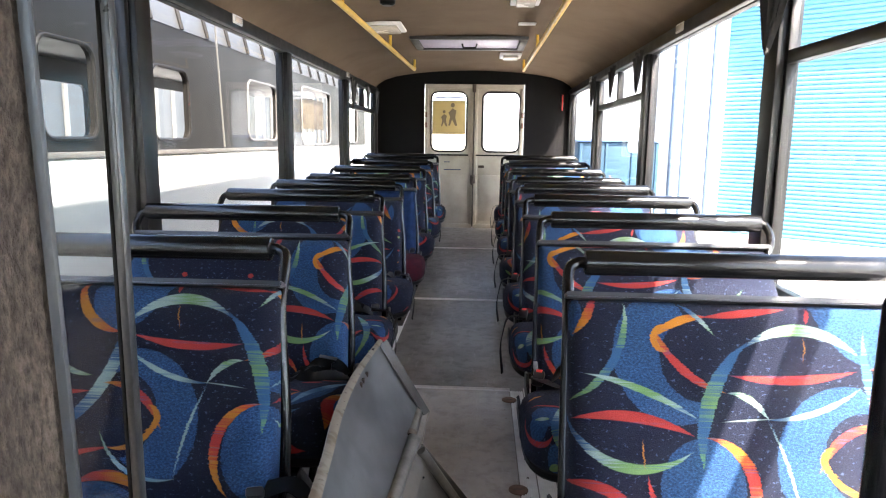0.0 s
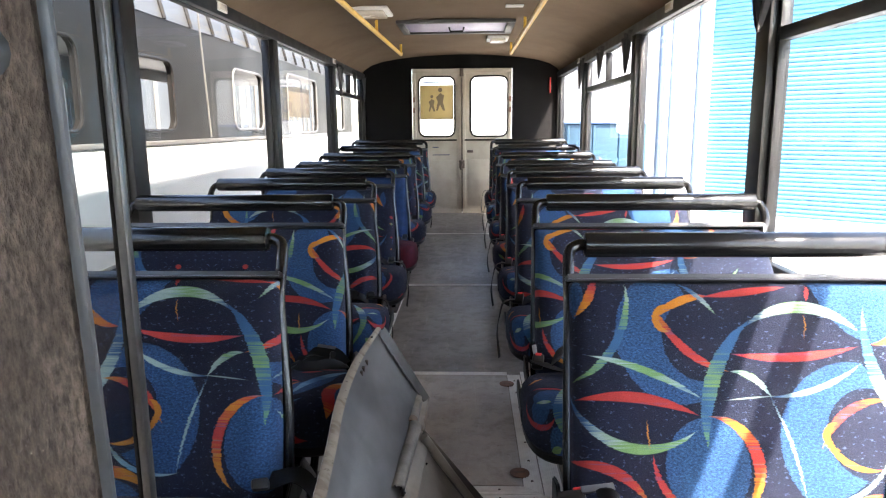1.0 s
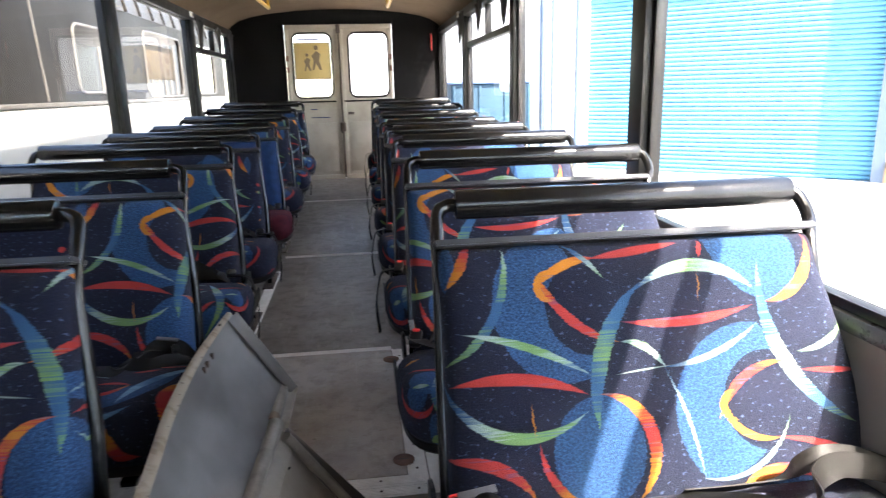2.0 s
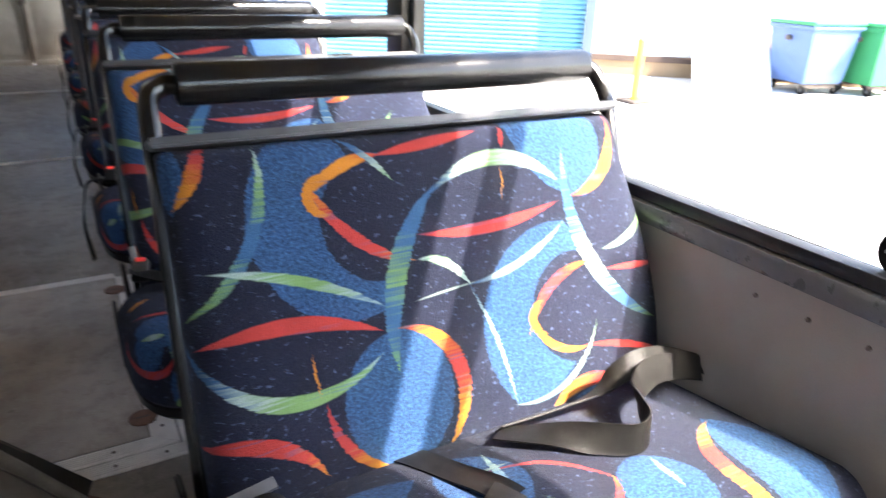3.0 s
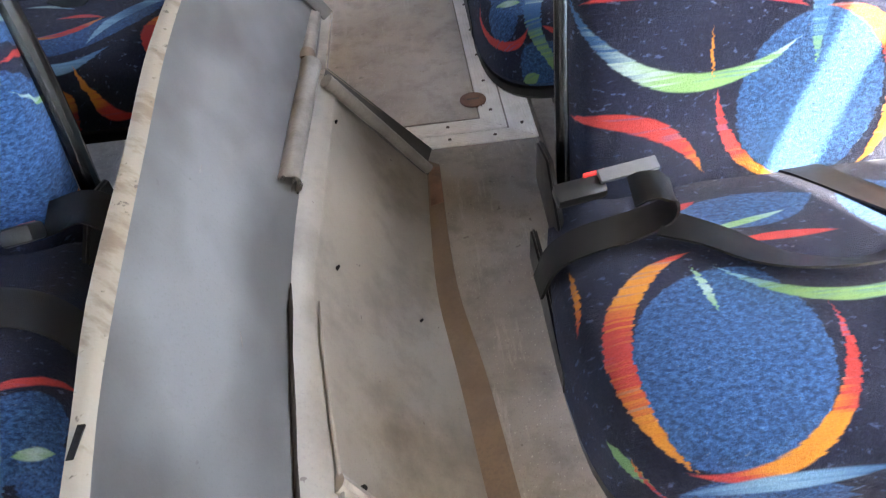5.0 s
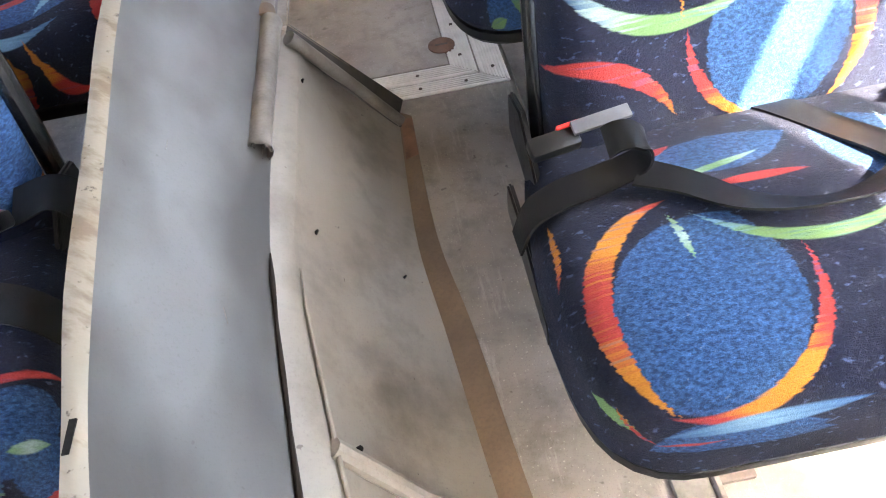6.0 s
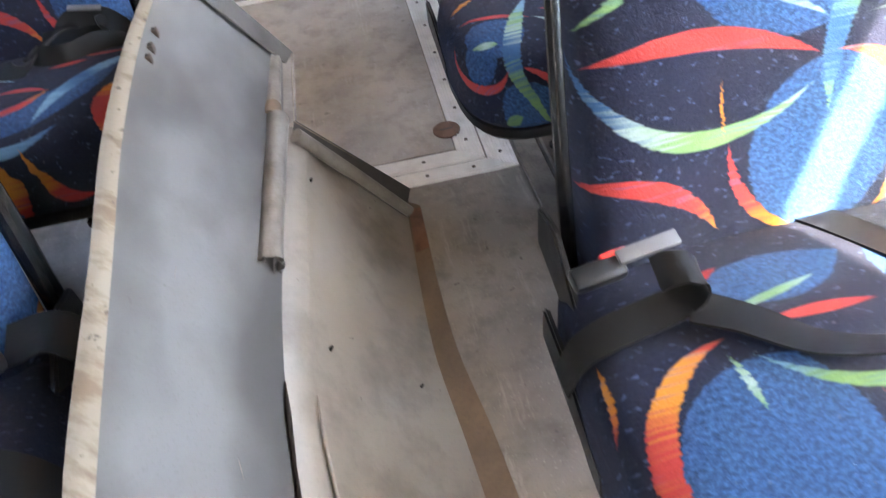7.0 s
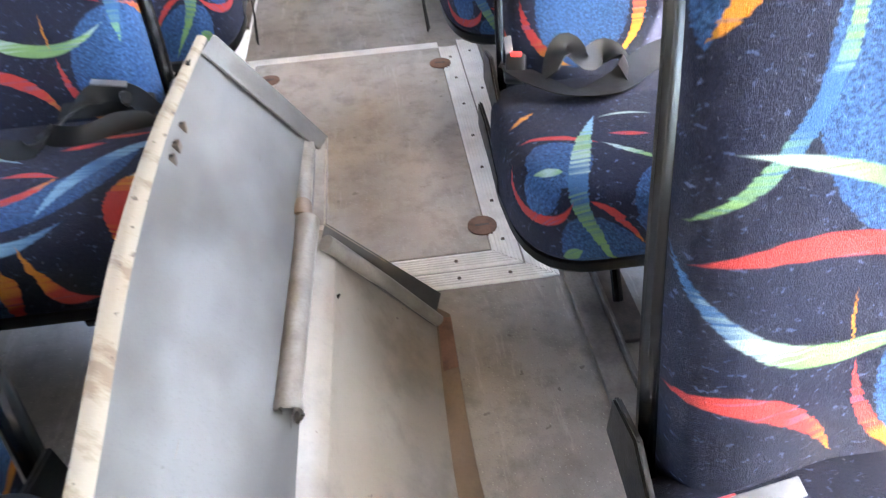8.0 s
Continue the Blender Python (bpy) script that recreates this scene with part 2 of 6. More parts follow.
def back_strokes(stroke):
    stroke("F", -0.207, 0.88, -0.136, 0.608, -0.156, 0.026)
    stroke("N", -0.127, 0.819, -0.082, 0.664, -0.123, 0.054)
    stroke("F", -0.126, 0.575, -0.167, 0.384, -0.1, 0.116)
    stroke("F", 0.1, 0.865, 0.253, 0.716, -0.039, 0.122)
    stroke("F", 0.195, 0.683, 0.063, 0.415, -0.11, 0.106)
    stroke("N", 0.26, 0.612, 0.242, 0.464, -0.145, 0.04)
    stroke("F", -0.41, 0.859, -0.415, 0.77, -0.015, 0.02)
    stroke("F", 0.136, 0.375, 0.286, 0.397, 0.02, -0.035)
    stroke("wgbbgg", -0.3, 0.845, -0.425, 0.642, 0.052, 0.033)
    stroke("rroo", -0.367, 0.867, -0.413, 0.776, 0.021, 0.001)
    stroke("ooor", -0.242, 0.77, -0.121, 0.817, 0.022, 0.004)
    stroke("rrr", -0.13, 0.816, 0.05, 0.838, 0.008, -0.009)
    stroke("orrro", -0.236, 0.792, -0.087, 0.665, -0.033, -0.015)
    stroke("oooo", -0.206, 0.798, -0.203, 0.746, -0.040, -0.024)
    stroke("bbwg", -0.183, 0.847, -0.107, 0.78, 0.008, -0.002)
    stroke("wwggwb", -0.387, 0.695, -0.144, 0.609, 0.021, 0.006)
    stroke("rrrr", -0.418, 0.606, -0.154, 0.578, 0.031, 0.009)
    stroke("bbwgggw", -0.439, 0.62, -0.16, 0.547, -0.079, -0.058)
    stroke("bbbgbbg", -0.035, 0.768, -0.137, 0.514, -0.051, -0.018)
    stroke("bwgwwb", -0.047, 0.754, 0.203, 0.739, 0.06, 0.036)
    stroke("rrr", -0.075, 0.7, 0.189, 0.715, -0.004, -0.023)
    stroke("bwwwl", -0.001, 0.615, 0.197, 0.683, -0.023, -0.011)
    stroke("ww", -0.093, 0.608, 0.01, 0.617, 0.002, -0.001)
    stroke("gbbwwbbg", 0.211, 0.796, 0.385, 0.489, -0.075, -0.045)
    stroke("roor", 0.323, 0.845, 0.218, 0.72, 0.05, 0.026)
    stroke("wgww", -0.082, 0.665, 0.001, 0.614, 0.021, 0.007)
    stroke("orro", 0.245, 0.61, 0.1, 0.516, -0.037, -0.019)
    stroke("oooo", 0.103, 0.549, 0.219, 0.476, -0.033, -0.019)
    stroke("oooo", 0.135, 0.566, 0.138, 0.512, -0.034, -0.018)
    stroke("rrr", 0.207, 0.477, 0.397, 0.425, 0.014, 0.002)
    stroke("rorroo", -0.13, 0.576, -0.076, 0.391, 0.082, 0.056)
    stroke("rrrro", -0.440, 0.480, -0.267, 0.406, 0.041, 0.019)
    stroke("rrroo", -0.254, 0.499, -0.164, 0.387, -0.032, -0.016)
    stroke("oorr", 0.12, 0.384, 0.287, 0.399, 0.039, 0.016)
    stroke("gwgg", 0.275, 0.625, 0.4, 0.688, -0.023, -0.009)
    stroke("oo", -0.265, 0.567, -0.261, 0.512, 0.001, -0.003)
    stroke("bwwl", -0.001, 0.615, 0.058, 0.417, 0.014, 0.007)
    stroke("gwllw", 0.243, 0.512, 0.058, 0.417, 0.044, 0.034)
    stroke("oo", 0.083, 0.779, 0.081, 0.732, 0.004, 0)
    stroke("rr", 0.275, 0.592, 0.414, 0.583, 0.005, -0.006)
    stroke("rr", 0.098, 0.841, 0.09, 0.808, 0.006, -0.004)
    stroke("rrr", -0.473, 0.716, -0.452, 0.721, 0.007, -0.009)
    stroke("ggo", -0.471, 0.68, -0.452, 0.68, 0.007, -0.007)
    stroke("rrr", -0.472, 0.606, -0.457, 0.605, 0.01, -0.011)
    stroke("oo", -0.468, 0.546, -0.46, 0.536, -0.003, 0.003)
    stroke("bb", -0.469, 0.565, -0.468, 0.611, 0.004, -0)


def cushion_strokes(stroke):
    stroke("F", -0.303, -0.481, -0.423, -0.664, -0.08, 0.087)
    stroke("F", -0.358, -0.382, -0.176, -0.356, -0.047, 0.031)
    stroke("F", -0.486, -0.697, -0.282, -0.704, -0.01, 0.026)
    stroke("F", 0.279, -0.445, 0.231, -0.691, -0.03, 0.089)
    stroke("F", -0.125, -0.332, -0.103, -0.504, -0.049, 0.07)
    stroke("F", 0.103, -0.475, 0.107, -0.616, -0.069, 0.056)
    stroke("roorroo", -0.355, -0.451, -0.422, -0.667, -0.08, -0.053)
    stroke("rrrroooorr", -0.254, -0.533, -0.43, -0.666, 0.069, 0.053)
    stroke("lgggg", -0.337, -0.475, -0.114, -0.491, -0.052, -0.036)
    stroke("gwg", -0.36, -0.47, -0.353, -0.528, -0.004, 0.005)
    stroke("rrr", -0.31, -0.442, -0.196, -0.44, 0.01, -0.006)
    stroke("wgw", -0.338, -0.419, -0.221, -0.386, 0.004, -0.007)
    stroke("rr", -0.354, -0.369, -0.302, -0.342, 0.007, -0.005)
    stroke("oor", -0.478, -0.441, -0.49, -0.521, 0.01, 0.001)
    stroke("gg", -0.504, -0.625, -0.473, -0.672, -0.012, 0.006)
    stroke("orr", -0.48, -0.646, -0.468, -0.689, -0.008, 0)
    stroke("rrrr", -0.468, -0.691, -0.398, -0.696, -0.003, 0.001)
    stroke("blb", -0.449, -0.682, -0.255, -0.678, -0.01, 0.004)
    stroke("oorrooo", 0.284, -0.455, 0.228, -0.681, -0.072, -0.044)
    stroke("rrrr", -0.092, -0.401, 0.053, -0.512, 0.034, 0.025)
    stroke("orroo", 0.049, -0.493, -0.044, -0.536, 0.036, 0.024)
    stroke("gw", 0.126, -0.487, 0.119, -0.558, -0.006, 0.004)
    stroke("wwlbb", -0.067, -0.353, -0.112, -0.495, 0.017, 0.003)
    stroke("ggww", -0.142, -0.4, -0.049, -0.397, 0.005, -0.001)
    stroke("gw", -0.056, -0.488, -0.015, -0.542, -0.003, 0.003)


def cushion_strokes_b(stroke):
    stroke("F", -0.465, -0.583, -0.372, -0.609, 0.042, -0.073)
    stroke("F", -0.508, -0.742, -0.343, -0.739, -0.093, 0.053)
    stroke("F", -0.335, -0.700, -0.190, -0.720, -0.060, 0.080)
    stroke("F", -0.495, -0.660, -0.430, -0.600, 0.022, -0.040)
    stroke("rrrr", -0.465, -0.549, -0.356, -0.579, 0.014, 0.004)
    stroke("llgwbbggg", -0.341, -0.51, -0.423, -0.773, -0.033, -0.004)
    stroke("wwgg", -0.349, -0.58, -0.276, -0.628, 0.004, -0.005)
    stroke("rrrr", -0.492, -0.577, -0.42, -0.671, -0.065, -0.048)
    stroke("rrrro", -0.394, -0.674, -0.345, -0.732, 0.016, 0.003)
    stroke("gwg", -0.461, -0.618, -0.419, -0.628, 0.007, -0.006)
    stroke("ooo", -0.473, -0.504, -0.429, -0.477, 0.004, -0.005)
    stroke("gg", -0.506, -0.732, -0.46, -0.728, 0.008, -0.009)
    stroke("rr", -0.333, -0.559, -0.274, -0.571, 0.004, -0.005)
    stroke("ww", -0.334, -0.514, -0.254, -0.519, 0.009, 0.004)
    stroke("orr", -0.307, -0.712, -0.21, -0.672, -0.016, -0.003)


def cushion_strokes_c(stroke):
    stroke("F", 0.160, -0.600, 0.470, -0.470, -0.108, -0.040)
    stroke("F", 0.180, -0.750, 0.335, -0.748, 0.060, -0.030)
    stroke("llbll", 0.500, -0.455, 0.355, -0.630, -0.036, -0.008)
    stroke("bll", 0.395, -0.640, 0.220, -0.640, 0.036, 0.022)
    stroke("orro", 0.245, -0.595, 0.365, -0.545, -0.028, -0.012)
    stroke("rrr", 0.280, -0.535, 0.365, -0.548, 0.014, 0.002)
    stroke("worrro", 0.502, -0.538, 0.490, -0.680, -0.052, 0.004)
    stroke("F", 0.506, -0.556, 0.496, -0.650, -0.020, 0.020)
    stroke("oorrr", 0.335, -0.668, 0.478, -0.732, -0.030, -0.014)
    stroke("roorr", 0.235, -0.655, 0.360, -0.765, 0.026, -0.002)
    stroke("rrro", 0.470, -0.420, 0.395, -0.440, 0.020, 0.004)
    stroke("rrr", 0.350, -0.476, 0.415, -0.462, 0.005, -0.006)
    stroke("wwl", 0.200, -0.470, 0.300, -0.500, 0.012, 0.002)


BACK_CLOTH = fabric("moquette_back", back_strokes)
SEAT_CLOTH = fabric("moquette_cushion", cushion_strokes)
SEAT_CLOTH_B = fabric("moquette_cushion_b", cushion_strokes_b)
SEAT_CLOTH_C = fabric("moquette_cushion_c", cushion_strokes_c)
MAROON = worn("dark_red_moquette", (0.06, 0.008, 0.014), (0.02, 0.006, 0.014), 0.92, fine=500, broad=25, amount=0.9, bump=0.4, spec=0.15)
PLAIN_BLUE = worn("plain_blue_moquette", (0.010, 0.029, 0.088), (0.006, 0.015, 0.045), 0.92, fine=500, broad=25, amount=0.9, bump=0.4, spec=0.15)
VINYL = worn("black_padded_vinyl", (0.0045, 0.0045, 0.005), (0.008, 0.008, 0.008), 0.21, fine=420, broad=9, amount=0.4, bump=0.03, vary=0.12, spec=0.42)
TUBE = worn("black_powder_coat", (0.005, 0.005, 0.0054), (0.009, 0.008, 0.0075), 0.24, fine=420, broad=14, amount=0.4, bump=0.02, vary=0.1, spec=0.4)
SEAT_TRIM = worn("black_plastic_seat_trim", (0.022, 0.022, 0.024), (0.012, 0.012, 0.013), 0.34, fine=300, broad=30, amount=0.4)
LEDGE = worn("grey_rubber_ledge", (0.085, 0.082, 0.080), (0.05, 0.048, 0.046), 0.30, fine=300, broad=30, amount=0.4)
TRIM = worn("grey_plastic_trim", (0.065, 0.065, 0.066), (0.035, 0.035, 0.035), 0.42, fine=300, broad=30, amount=0.4)
WEB = worn("black_webbing", (0.0048, 0.0044, 0.0042), (0.0088, 0.0080, 0.0070), 0.50, fine=900, broad=30, bump=0.2, spec=0.15)
PLASTIC = worn("black_plastic", (0.0055, 0.0055, 0.0056), (0.010, 0.010, 0.010), 0.42, fine=300, broad=30, spec=0.3)
STEEL = worn("dull_steel", (0.085, 0.085, 0.088), (0.05, 0.05, 0.05), 0.5, metal=0.0, fine=400, broad=40, amount=0.5, bump=0.03, spec=0.3)
ALUMINIUM = worn("worn_aluminium_strip", (0.80, 0.775, 0.73), (0.42, 0.385, 0.335), 0.42, metal=0.1, fine=300, broad=16, amount=0.4, bump=0.06)
FLOORING = safety_floor("grey_safety_flooring", (0.245, 0.219, 0.190), (0.080, 0.066, 0.053), (0.40, 0.367, 0.327), 0.40)
TRACK = worn("grimy_seat_track", (0.15, 0.128, 0.110), (0.05, 0.042, 0.036), 0.6, fine=200, broad=20, amount=0.8, bump=0.2)
FOOT = worn("dirty_brown_steel", (0.10, 0.075, 0.06), (0.04, 0.03, 0.027), 0.7, fine=300, broad=30, amount=0.8, bump=0.3)
RUST = worn("rusty_iron", (0.19, 0.095, 0.06), (0.07, 0.04, 0.03), 0.75, fine=300, broad=30, amount=0.8, bump=0.3)
HEADLINER = worn("brown_grey_headliner", (0.150, 0.110, 0.074), (0.098, 0.071, 0.048), 0.95, fine=350, broad=2.5, amount=0.5, bump=0.3, spec=0.1)
BLACK_CARPET = worn("black_carpet", (0.0060, 0.0056, 0.0060), (0.010, 0.009, 0.0088), 0.97, fine=300, broad=5, amount=0.6, bump=0.4, spec=0.1)
GREY_WALL = worn("dark_grey_wall_lining", (0.25, 0.222, 0.195), (0.16, 0.14, 0.123), 0.38, fine=420, broad=3, amount=0.5, bump=0.08)
FRAME = worn("black_window_rubber", (0.0065, 0.0065, 0.0075), (0.012, 0.0115, 0.011), 0.42, fine=200, broad=10, amount=0.5, spec=0.35)
CREAM = worn("cream_painted_door", (0.43, 0.385, 0.31), (0.25, 0.205, 0.15), 0.45, fine=160, broad=4.5, amount=0.5, bump=0.06)
YELLOW = worn("yellow_handrail_paint", (0.72, 0.44, 0.05), (0.45, 0.26, 0.04), 0.35, fine=200, broad=14, amount=0.4, bump=0.05)
WHITE = worn("white_plastic", (0.72, 0.71, 0.68), (0.5, 0.48, 0.44), 0.4, fine=200, broad=10, amount=0.4, bump=0.04)
RED = worn("red_plastic", (0.60, 0.03, 0.025), (0.35, 0.02, 0.02), 0.4, fine=200, broad=10, amount=0.3)
CURTAIN = worn("charcoal_curtain_cloth", (0.12, 0.118, 0.12), (0.07, 0.069, 0.072), 0.95, fine=400, broad=20, bump=0.3, spec=0.1)
PANEL_GREY = sheet_metal("bare_grey_primer_panel", (0.0555, 0.0545, 0.0515), (0.037, 0.033, 0.028), (0.134, 0.136, 0.132), 0.35, 0.3)
PANEL_BEIGE = sheet_metal("dirty_beige_fibreglass", (0.190, 0.166, 0.133), (0.054, 0.040, 0.028), (0.250, 0.227, 0.190), 0.42, 0.75)
PANEL_WHITE = chipped("chipped_white_paint_edge", (0.205, 0.176, 0.134), (0.05, 0.035, 0.023))
PANEL_BROWN = worn("brown_stained_edge", (0.150, 0.100, 0.062), (0.07, 0.048, 0.033), 0.6, fine=160, broad=9, amount=0.7, bump=0.15)
BODY_WHITE = worn("white_coach_paint", (0.78, 0.78, 0.77), (0.62, 0.61, 0.58), 0.3, fine=100, broad=2, amount=0.3, bump=0.02)
TEAL = worn("teal_vinyl_graphic", (0.03, 0.34, 0.42), (0.02, 0.25, 0.32), 0.4, amount=0.2)
NAVY = worn("navy_vinyl_graphic", (0.02, 0.03, 0.09), (0.015, 0.02, 0.06), 0.4, amount=0.2)
SIGN_YELLOW = worn("faded_yellow_sign_film", (0.60, 0.46, 0.19), (0.48, 0.37, 0.16), 0.5, broad=8, amount=0.4)
PILLAR = pile_carpet("grey_brown_worn_carpet", (0.15, 0.125, 0.105), (0.042, 0.035, 0.031))

RUBBER = worn("black_rubber", (0.004, 0.004, 0.004), (0.008, 0.0075, 0.007), 0.7, fine=200, broad=12, amount=0.5, spec=0.2)
LID = safety_floor("scuffed_hatch_vinyl", (0.40, 0.36, 0.315), (0.17, 0.145, 0.12), (0.50, 0.46, 0.415), 0.36)
PANEL_MID = worn("grey_flange", (0.066, 0.061, 0.054), (0.030, 0.026, 0.022), 0.5, fine=200, broad=12, amount=0.7)
SEAM = worn("dark_brown_crack", (0.014, 0.010, 0.007), (0.008, 0.006, 0.005), 0.8, fine=300, broad=40, amount=0.6, bump=0.3, spec=0.1)
CLIP = worn("rusty_clip_steel", (0.060, 0.040, 0.028), (0.022, 0.016, 0.013), 0.6, fine=300, broad=60, amount=0.8, bump=0.2)
PANEL_DARK = worn("dark_grey_flange", (0.045, 0.041, 0.036), (0.02, 0.018, 0.015), 0.5, fine=200, broad=12, amount=0.7)
PANEL_GREY2 = worn("dusty_grey_tube", (0.165, 0.148, 0.127), (0.07, 0.057, 0.044), 0.42, fine=200, broad=14, amount=0.75, bump=0.15)
SIGN_DARK = worn("sign_print", (0.20, 0.15, 0.09), (0.15, 0.11, 0.07), 0.6, amount=0.3)
LILAC = worn("lilac_translucent_plastic", (0.50, 0.46, 0.58), (0.36, 0.34, 0.44), 0.35, broad=6, amount=0.4)
LENS = worn("frosted_lens", (0.64, 0.59, 0.51), (0.50, 0.45, 0.38), 0.25, amount=0.3)
EDGE_GREY = worn("blue_grey_edge", (0.022, 0.029, 0.036), (0.014, 0.017, 0.02), 0.45, fine=200, broad=8, amount=0.5)
CHROME = worn("dull_metal_channel", (0.085, 0.088, 0.09), (0.04, 0.04, 0.04), 0.32, metal=0.7, fine=200, broad=10, amount=0.5)
COACH_BAND = worn("dark_coach_band", (0.013, 0.011, 0.0095), (0.008, 0.007, 0.006), 0.45, fine=60, broad=1.5, amount=0.6, bump=0.03, spec=0.25)
COACH_TRIM = worn("grey_coach_trim", (0.13, 0.12, 0.11), (0.075, 0.07, 0.065), 0.4, fine=60, broad=4, amount=0.5)
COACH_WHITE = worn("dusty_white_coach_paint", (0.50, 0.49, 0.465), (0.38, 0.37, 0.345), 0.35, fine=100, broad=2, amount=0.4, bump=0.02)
COACH_ROOF = worn("grey_coach_roof", (0.070, 0.069, 0.066), (0.05, 0.049, 0.046), 0.5, fine=60, broad=2, amount=0.5)
CLADDING = worn("grey_sheeting", (0.050, 0.053, 0.055), (0.036, 0.038, 0.039), 0.6, fine=30, broad=0.6, amount=0.5)
WOOD = worn("brown_board", (0.105, 0.078, 0.048), (0.07, 0.05, 0.032), 0.6, fine=80, broad=5, amount=0.6)
CONCRETE = worn("pale_concrete_yard", (0.52, 0.50, 0.47), (0.38, 0.36, 0.33), 0.85, fine=40, broad=0.4, amount=0.5)
RENDER = worn("white_rendered_wall", (0.74, 0.73, 0.70), (0.60, 0.58, 0.54), 0.8, fine=20, broad=0.6, amount=0.4)
BRICKISH = worn("tan_blockwork", (0.30, 0.205, 0.12), (0.20, 0.135, 0.08), 0.85, fine=12, broad=1.2, amount=0.6)
BROWNCAP = worn("brown_capping", (0.105, 0.067, 0.050), (0.07, 0.046, 0.036), 0.8, fine=14, broad=2, amount=0.6)
JAMB = worn("grey_blue_steel_jamb", (0.085, 0.120, 0.17), (0.065, 0.09, 0.125), 0.5, fine=30, broad=2, amount=0.4)
SHUTTER = worn("bright_blue_steel", (0.135, 0.345, 0.465), (0.10, 0.295, 0.42), 0.75, fine=20, broad=0.8, amount=0.4, bump=0.03, spec=0.15)
CONTAINER = worn("blue_container_paint", (0.013, 0.056, 0.095), (0.010, 0.042, 0.073), 0.55, fine=20, broad=0.8, amount=0.5, bump=0.03)
BIN_BLUE = worn("blue_bin_plastic", (0.085, 0.155, 0.33), (0.06, 0.11, 0.25), 0.5, fine=30, broad=2, amount=0.4)
BIN_GREEN = worn("green_bin_plastic", (0.03, 0.26, 0.10), (0.02, 0.18, 0.07), 0.5, fine=30, broad=2, amount=0.4)

def glass(name, tint=(1, 1, 1), rough=0.0, ior=1.45):
    m = Mat(name, tint, rough)
    m.b.inputs["Transmission Weight"].default_value = 1.0
    m.b.inputs["IOR"].default_value = ior
    return m.m


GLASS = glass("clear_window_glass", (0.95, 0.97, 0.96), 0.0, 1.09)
TINTED = glass("dusty_partition_glass", (0.74, 0.80, 0.83), 0.0, 1.18)


# ---- mesh tools ----
def link(name, bm, material, parent=None, label="", smooth=30.0):
    me = bpy.data.meshes.new(name)
    bmesh.ops.recalc_face_normals(bm, faces=bm.faces)
    if smooth:
        lim = radians(smooth)
        for fc in bm.faces:
            fc.smooth = True
        for ed in bm.edges:
            if len(ed.link_faces) == 2 and ed.calc_face_angle(0.0) > lim:
                ed.smooth = False
    bm.to_mesh(me)
    bm.free()
    for mt in (material if isinstance(material, (list, tuple)) else [material]):
        me.materials.append(mt)
    ob = new(name, me)
    if parent:
        ob.parent = parent
    return tagged(ob, label)


part = link


def thing(name, label, category, group="", kind="", m=None):
    ob = new(name)
    ob.empty_display_size = 0.1
    if m is not None:
        ob.matrix_world = m
    return tagged(ob, label, category, group, kind)


def box(bm, x0, x1, y0, y1, z0, z1, bevel=0.0, m=None, mat=0):
    vs = [bm.verts.new((x, y, z)) for x in (x0, x1) for y in (y0, y1) for z in (z0, z1)]
    fs = [bm.faces.new([vs[i] for i in q]) for q in ((0, 1, 3, 2), (4, 6, 7, 5), (0, 4, 5, 1), (2, 3, 7, 6), (0, 2, 6, 4), (1, 5, 7, 3))]
    for fc in fs:
        fc.material_index = mat
    if bevel:
        r = bmesh.ops.bevel(bm, geom=list({e for fc in fs for e in fc.edges}), offset=bevel, segments=2, affect="EDGES", profile=0.5)
        vs = list({v for fc in r["faces"] for v in fc.verts} | {v for v in vs if v.is_valid})
    if m is not None:
        bmesh.ops.transform(bm, matrix=m, verts=vs)
    return bm


def boxes(*specs, bevel=0.0):
    bm = bmesh.new()
    for s in specs:
        box(bm, *s, bevel=bevel)
    return bm


def sweep(bm, path, radius, sides=12, caps=True, squash=1.0):
    """A round bar along a path of points; radius may be one number or one for each point."""
    path = [Vector(q) for q in path]
    rings = []
    up = None
    for i, q in enumerate(path):
        d = (path[min(i + 1, len(path) - 1)] - path[max(i - 1, 0)]).normalized()
        if up is None:
            up = d.orthogonal().normalized()
        up = (up - d * up.dot(d)).normalized()
        side = d.cross(up)
        r = radius[i] if isinstance(radius, (list, tuple)) else radius
        rings.append([bm.verts.new(q + (up * math.cos(2 * math.pi * k / sides) + side * squash * math.sin(2 * math.pi * k / sides)) * r) for k in range(sides)])
    for a, b in zip(rings, rings[1:]):
        for k in range(sides):
            bm.faces.new((a[k], a[(k + 1) % sides], b[(k + 1) % sides], b[k]))
    if caps:
        bm.faces.new(rings[0][::-1])
        bm.faces.new(rings[-1])
    return bm


def smooth_path(points, steps=6):
    """A Catmull-Rom curve through the points."""
    ps = [Vector(q) for q in points]
    ps = [2 * ps[0] - ps[1]] + ps + [2 * ps[-1] - ps[-2]]
    out = []
    for a, b, c, d in zip(ps, ps[1:], ps[2:], ps[3:]):
        for k in range(steps):
            t = k / steps
            out.append(0.5 * (2 * b + (c - a) * t + (2 * a - 5 * b + 4 * c - d) * t * t + (3 * b - a - 3 * c + d) * t ** 3))
    return out + [ps[-2]]


